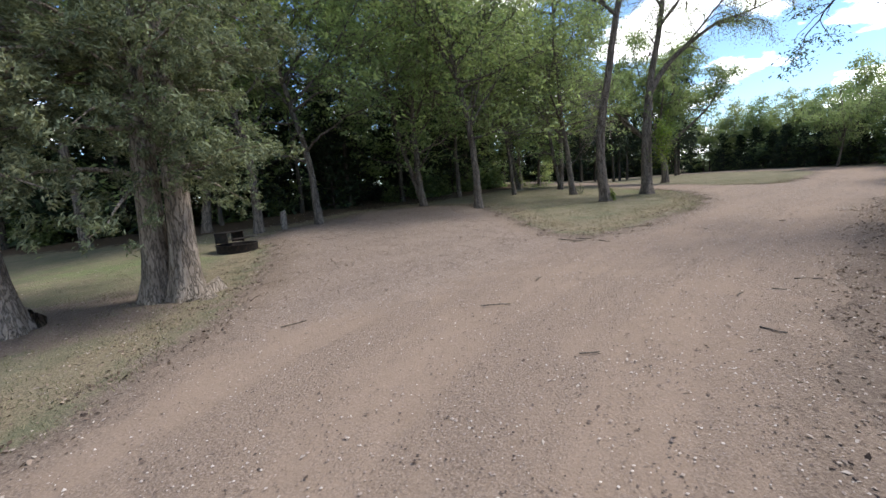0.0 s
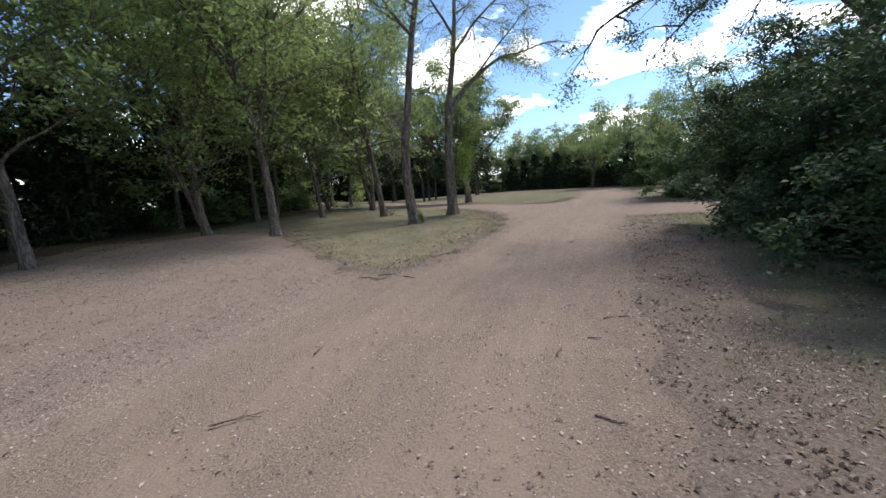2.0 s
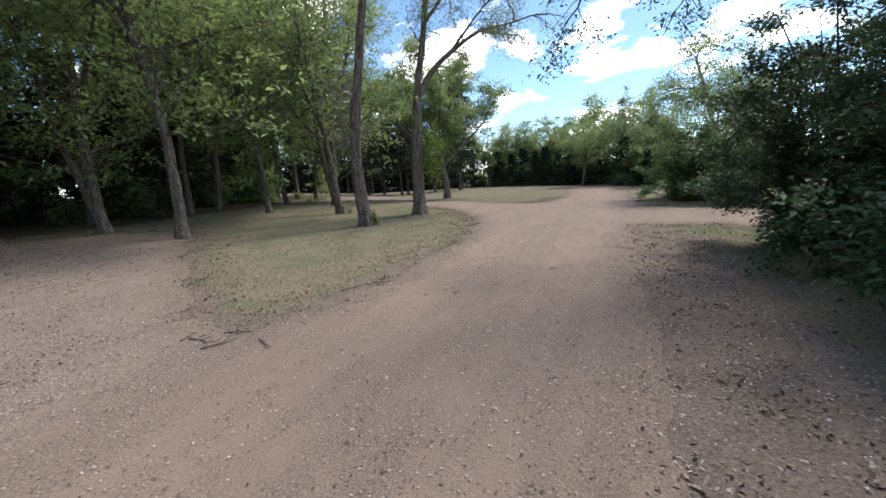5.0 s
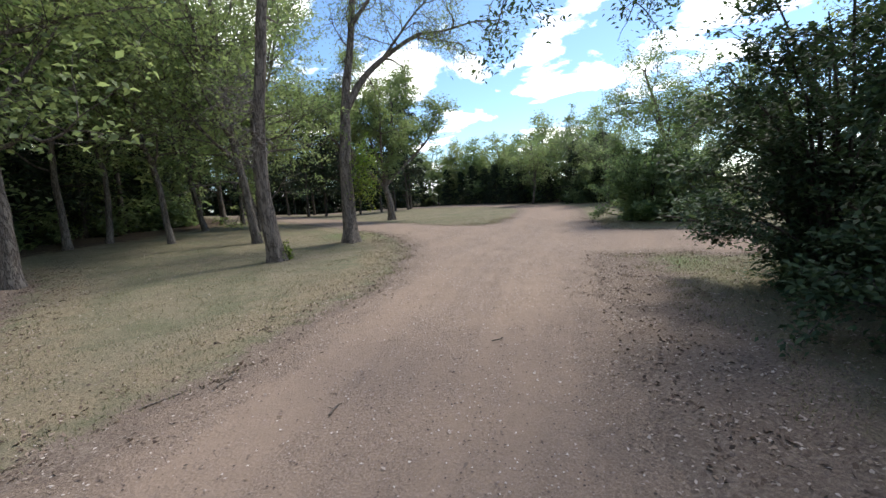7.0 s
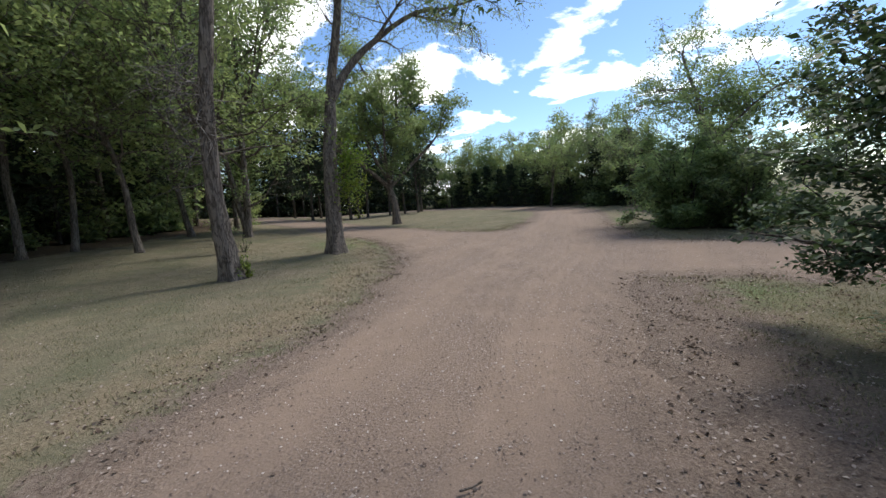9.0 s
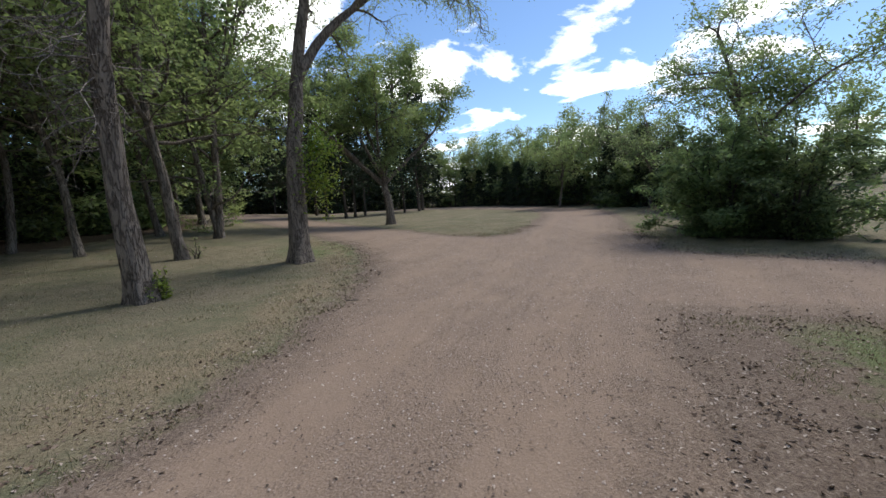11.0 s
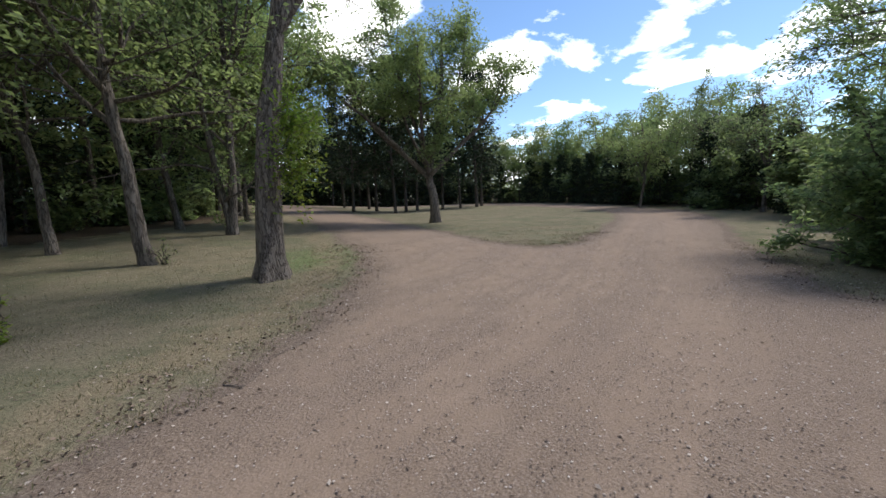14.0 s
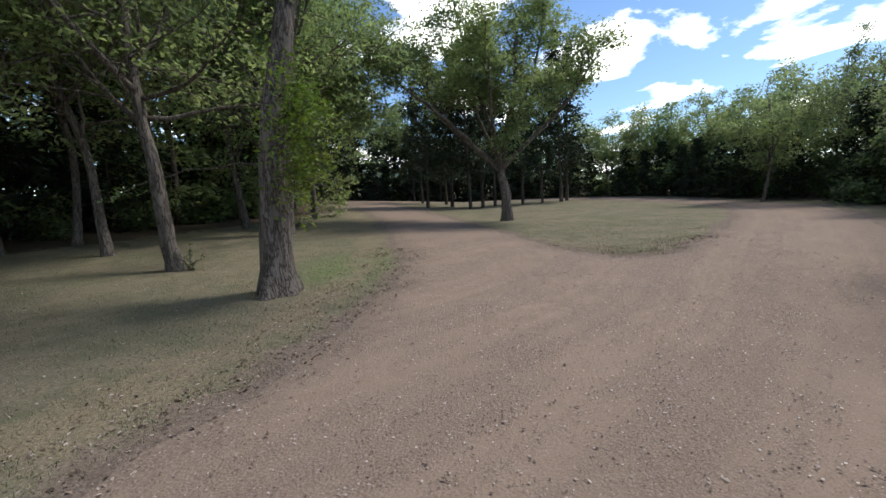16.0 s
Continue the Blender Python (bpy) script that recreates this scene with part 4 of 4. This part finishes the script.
def fire_ring(x, y, turn):
    root = new("fire_ring")
    root.location, root.rotation_euler = (x, y, gz(x, y)), (0, 0, turn)
    bm = bmesh.new()
    n = 40
    rings = []
    for r, z in ((0.45, -0.04), (0.455, 0.0), (0.46, 0.15), (0.475, 0.165), (0.47, 0.178), (0.45, 0.17), (0.44, 0.15), (0.435, 0.02)):
        rings.append([bm.verts.new((r * math.cos(6.2832 * k / n), r * math.sin(6.2832 * k / n), z)) for k in range(n)])
    for a, c in zip(rings, rings[1:]):
        for k in range(n):
            bm.faces.new((a[k], a[(k + 1) % n], c[(k + 1) % n], c[k]))
    part("steel_ring", bm, RUST, root, "black burnt steel ring", True)
    bm = bmesh.new()
    centre = bm.verts.new((0, 0, 0.085))
    rim = [bm.verts.new((0.437 * math.cos(6.2832 * k / n), 0.437 * math.sin(6.2832 * k / n), 0.04 + 0.02 * math.sin(k * 1.7))) for k in range(n)]
    for k in range(n):
        bm.faces.new((centre, rim[k], rim[(k + 1) % n]))
    part("ash_bed", bm, ASH, root, "grey ash and charcoal", True)
    for s in (-1, 1):
        bm = bmesh.new()
        box(bm, -0.20, s * 0.25, 0.33, 0.36, 0.012, 0.24)
        box(bm, -0.37, s * 0.25, 0.33, 0.03, 0.03, 0.26)
        box(bm, -0.03, s * 0.25, 0.33, 0.03, 0.03, 0.26)
        part("side_plate", bm, RUST, root)
    bm = bmesh.new()
    box(bm, -0.20, 0, 0.456, 0.42, 0.54, 0.014)
    part("top_plate", bm, RUST, root)
    bm = bmesh.new()
    box(bm, -0.385, 0, 0.36, 0.012, 0.10, 0.20)
    part("divider", bm, RUST, root)
    for k in range(9):
        bm = bmesh.new()
        bmesh.ops.create_cone(bm, cap_ends=True, segments=8, radius1=0.007, radius2=0.007, depth=0.52, matrix=Matrix.Translation((0.03 + 0.035 * k, 0, 0.30)) @ Matrix.Rotation(radians(90), 4, "X"))
        part("grate_bar", bm, RUST, root)
    return tagged(root, "black steel fire ring with a raised cooking grate", "fire ring")


fire_ring(-6.15, 9.55, radians(-12))


def post(x, y):
    bm = bmesh.new()
    n = 14
    rows = []
    for z, r in ((-0.15, 0.10), (0.0, 0.102), (0.18, 0.098), (0.38, 0.101), (0.52, 0.097), (0.57, 0.086), (0.58, 0.05)):
        rows.append([bm.verts.new((r * (1 + 0.06 * math.sin(3 * k + z * 4)) * math.cos(6.2832 * k / n) + 0.05 * z, r * (1 + 0.05 * math.cos(2 * k)) * math.sin(6.2832 * k / n), z + (0.025 * math.cos(6.2832 * k / n) if z > 0.5 else 0))) for k in range(n)])
    for a, c in zip(rows, rows[1:]):
        for k in range(n):
            bm.faces.new((a[k], a[(k + 1) % n], c[(k + 1) % n], c[k]))
    bm.faces.new(rows[-1])
    me = bpy.data.meshes.new("wooden_post")
    bm.to_mesh(me)
    bm.free()
    me.materials.append(POST)
    ob = new("wooden_post", me)
    ob.location = (x, y, gz(x, y))
    return tagged(ob, "short weathered round wooden post in the ground", "post")


post(-6.85, 13.3)


def road_top(x, y):
    x, y = np.asarray(x, float), np.asarray(y, float)
    dd = road_depth(x, y)
    return ground_z(x, y) + np.where(dd > 0, np.clip(dd * 0.06, 0, 0.014), 0)


def stick(seed, x, y, length, turn, thick=0.008):
    r = np.random.default_rng(seed)
    wood = Wood()
    main = shoot(r, (-length / 2, 0, 0), (1, 0, 0), length, 7, 0.10, 0)
    main[:, 2] = thick * 0.8 + 0.004 * r.uniform(size=8)
    wood.tube(main, np.linspace(thick, thick * 0.4, 8), 6)
    for q in (3, 5):
        tw = shoot(r, main[q], (0.8, r.choice([-0.7, 0.7]), 0.05), length * 0.3, 3, 0.15, 0)
        tw[:, 2] = np.clip(tw[:, 2], thick * 0.5, 0.03)
        wood.tube(tw, np.linspace(thick * 0.5, thick * 0.25, 4), 5)
    ob = new("fallen_stick", wood.mesh("fallen_stick", TWIG))
    ob.location, ob.rotation_euler = (x, y, float(road_top([x], [y])[0]) + 0.004), (0, 0, radians(turn))
    return tagged(ob, "thin brown fallen stick lying on the gravel", "stick", "fallen sticks")


for k, (px, py, ln, tu) in enumerate([(-0.03, 4.62, 0.34, 8), (0.68, 3.3, 0.16, -5), (0.72, 1.75, 0.14, -40), (1.39, 8.4, 0.35, -35), (1.54, 8.2, 0.28, 20), (1.25, 8.55, 0.25, 60), (1.68, 8.52, 0.3, -10), (2.4, 4.57, 0.14, 60), (2.87, 4.7, 0.12, -30),
                                      (3.33, 5.12, 0.12, 10), (3.49, 5.08, 0.10, -25), (3.33, 9.82, 0.30, 50), (2.87, 9.68, 0.34, 35), (4.03, 8.82, 0.18, 60), (0.52, 5.61, 0.22, 70), (2.16, 3.58, 0.2, -50), (-2.17, 4.2, 0.28, 25), (5.75, 9.4, 0.14, -8),
                                      (7.07, 15.35, 0.2, -15), (1.96, 8.04, 0.3, -60)]):
    stick(200 + k, px, py, ln, tu)


def sprout(parent, seed, name, x, y, z, spread_by, count, size, mat):
    r = np.random.default_rng(seed)
    wood, tips = Wood(), []
    for _ in range(9):
        tw = shoot(r, (x * 0.42, y * 0.3, z - 0.15 * r.uniform()), (x, y, 0.4 * r.normal()), spread_by * r.uniform(0.9, 1.7), 6, 0.3, 0.02)
        wood.tube(tw, np.linspace(0.010, 0.003, 7), 4)
        tips += list(tw[2:])
    tips = np.array(tips)
    c = tips[r.integers(0, len(tips), count)] + r.normal(size=(count, 3)) * np.array([0.14, 0.14, 0.16]) * spread_by
    s = new(name, leaf_mesh(name, r, c, size, mat, 0.45, 0.4))
    s.parent = parent
    t = new("twig", wood.mesh("twig", TWIG))
    t.parent = s
    return tagged(s, "young yellow-green shoots on the trunk", kind="stuff")


forked = bpy.data.objects["forked_tree"]
for k in range(4):
    sprout(forked, 300 + k, "sprout", 0.62, -0.12 - 0.05 * k, 1.85 + 0.34 * k, 0.6, 480, 0.085, LEAF_YELLOW)

grey = bpy.data.objects["grey_tree"]
rng = np.random.default_rng(31)
dead = Wood()
for _ in range(46):
    h = rng.uniform(2.2, 4.3)
    a = rng.uniform(2.2, 4.6) if rng.uniform() < 0.75 else rng.uniform(0, 6.28)
    b0 = shoot(rng, (-0.1, -0.25 * (h - 2.2), h), (math.cos(a), math.sin(a) * 0.8, 0.15 * rng.normal() - 0.1), rng.uniform(0.4, 1.25), 7, 0.34, -0.04)
    dead.tube(b0, np.linspace(0.014, 0.004, 8), 4)
    for q in rng.integers(2, 8, 4):
        tw = shoot(rng, b0[q], rng.normal(size=3) + unit(b0[-1] - b0[0]), rng.uniform(0.25, 0.6), 4, 0.25, -0.05)
        dead.tube(tw, np.linspace(0.006, 0.002, 5), 3)
twigs = new("dead_branchwork", dead.mesh("dead_branchwork", BARK_PALE))
twigs.parent = grey
tagged(twigs, "tangle of bare grey dead twigs")

shrub("leafy_weed", "small bright green weed at a tree's foot", 320, 4.41, 16.9, 0.22, 0.2, 0.40, LEAF_YELLOW, 500, 0.06, 8, clump=0.04, low=0.03, kind="weed")
shrub("leafy_weed", "low pale weed beside a slim trunk", 321, 4.15, 21.65, 0.25, 0.2, 0.5, LEAF_WOOD, 160, 0.05, 5, clump=0.05, low=0.03, kind="weed")

# ---- loose cover, past counting ----
rng = np.random.default_rng(99)


def scatter(n, x0, x1, y0, y1, weight):
    """About n points in the rectangle, kept by weight(x, y, depth inside the road)."""
    x, y = rng.uniform(x0, x1, n), rng.uniform(y0, y1, n)
    dd = road_depth(x, y)
    keep = rng.uniform(size=n) < weight(x, y, dd)
    x, y = x[keep], y[keep]
    return np.stack([x, y, road_top(x, y)], 1)


def walk_gap(x, y):
    return line_gap([(-0.5, 0.5), (4.3, 6.9), (9.8, 14.2), (12.5, 19)], x, y)


p = scatter(340000, -4, 16, 0.5, 24, lambda x, y, dd: np.where(dd > 0.02, np.exp(-(walk_gap(x, y) / 3.6) ** 2) * np.clip(0.5 + 0.35 * ripple(x, y, 1.4), 0.15, 0.9), np.where((line_gap(RIGHT_EDGE, x, y) < 1.5), 0.12, 0.0)))
n = len(p)
sz = rng.uniform(0.0035, 0.0095, (n, 1, 1)) * np.where(rng.uniform(size=(n, 1, 1)) > 0.985, 1.6, 1.0)
octa = np.array([(1, 0, 0), (0, 1, 0), (-1, 0, 0), (0, -1, 0), (0, 0, 0.75), (0, 0, -0.4)], float)
v = p[:, None] + octa[None] * sz * rng.uniform(0.6, 1.4, (n, 6, 3)) + np.array([0, 0, 0.001])
tri = np.array([(0, 1, 4), (1, 2, 4), (2, 3, 4), (3, 0, 4)])
gravel = new("gravel", mesh_of("gravel", v.reshape(-1, 3), (tri[None] + 6 * np.arange(n)[:, None, None]).reshape(-1, 3), STONE))
tagged(gravel, "small loose pale and pinkish gravel on the road", "gravel", kind="stuff")


def litter_weight(x, y, dd):
    edge_band = np.exp(-((dd + 0.05) / 0.35) ** 2) * 0.35
    right_verge = np.where((dd < 0.1) & (line_gap(RIGHT_EDGE, x, y) < 2.2), np.clip(0.45 + 0.7 * ripple(x, y, 0.9), 0.08, 1), 0)
    on_pad = np.clip(inside_by(PAD, x, y) / 1.0, 0, 1) * 0.30
    return np.maximum(np.maximum(edge_band, right_verge), np.maximum(on_pad, np.where(dd > 0, 0.03, 0.06 + 0.7 * np.exp(-((dd + 0.6) / 0.8) ** 2) * np.clip(0.4 + 0.8 * ripple(x, y, 1.3), 0, 1))))


p = scatter(330000, -9, 16, 0.5, 24, litter_weight)
p[:, 2] += 0.003
leaves = new("fallen_leaves", leaf_mesh("fallen_leaves", rng, p, 0.030, LEAF_DEAD, 0.5, 2.0, vary=0.6))
tagged(leaves, "brown and grey fallen leaves on gravel and verge", "fallen leaves", kind="stuff")


def heap_weight(x, y, dd):
    heaps = np.clip(0.02 + 0.22 * ripple(x, y, 0.8) * np.clip(0.5 + ripple(x, y, 3.1), 0, 1.5), 0.02, 0.5)
    right_side = np.where((dd < 0.05) & (line_gap(RIGHT_EDGE, x, y) < 2.6), heaps, 0)
    left_side = np.where(dd < 0.2, np.exp(-((dd + 0.42) / 0.42) ** 2) * np.clip(0.10 + 0.55 * ripple(x, y, 0.7) + 0.2 * ripple(x, y, 0.3), 0.02, 0.8), 0)
    return np.maximum(right_side, left_side)


p = scatter(420000, -6, 17, 0.5, 24, heap_weight)
p[:, 2] += 0.008
curled = new("leaf_litter", leaf_mesh("leaf_litter", rng, p, 0.037, LEAF_BROWN, 0.55, 0.8, vary=0.5))
tagged(curled, "curled dark brown leaves heaped along the verge", "leaf litter", kind="stuff")


def blades(name, p, height, mat):
    n = len(p)
    a = rng.uniform(0, 6.28, n)
    h = height * rng.uniform(0.5, 1.3, n)
    side = np.stack([np.cos(a), np.sin(a), np.zeros(n)], 1) * 0.004
    bend = np.stack([rng.normal(size=n), rng.normal(size=n), np.zeros(n)], 1) * h[:, None] * 0.55
    v = np.stack([p - side, p + side, p + bend + np.stack([0 * h, 0 * h, h], 1)], 1)
    return new(name, mesh_of(name, v.reshape(-1, 3), np.arange(3 * n).reshape(n, 3), mat))


def grass_weight(x, y, dd):
    patch = np.clip(0.55 + 0.6 * ripple(x, y, 1.1) + 0.3 * ripple(x, y, 3.7), 0.05, 1)
    return np.where((dd < -0.15) & (line_gap(RIGHT_EDGE, x, y) > 0.9 + 0.4 * ripple(x, y, 2.3)), patch * np.exp(-(walk_gap(x, y) / 6.5) ** 2), 0)


p = scatter(700000, -9, 17, 1, 30, grass_weight)
p[:, 2] -= 0.004
tagged(blades("grass", p, 0.038, BLADE), "short dry mown grass with bare patches", "grass", kind="stuff")
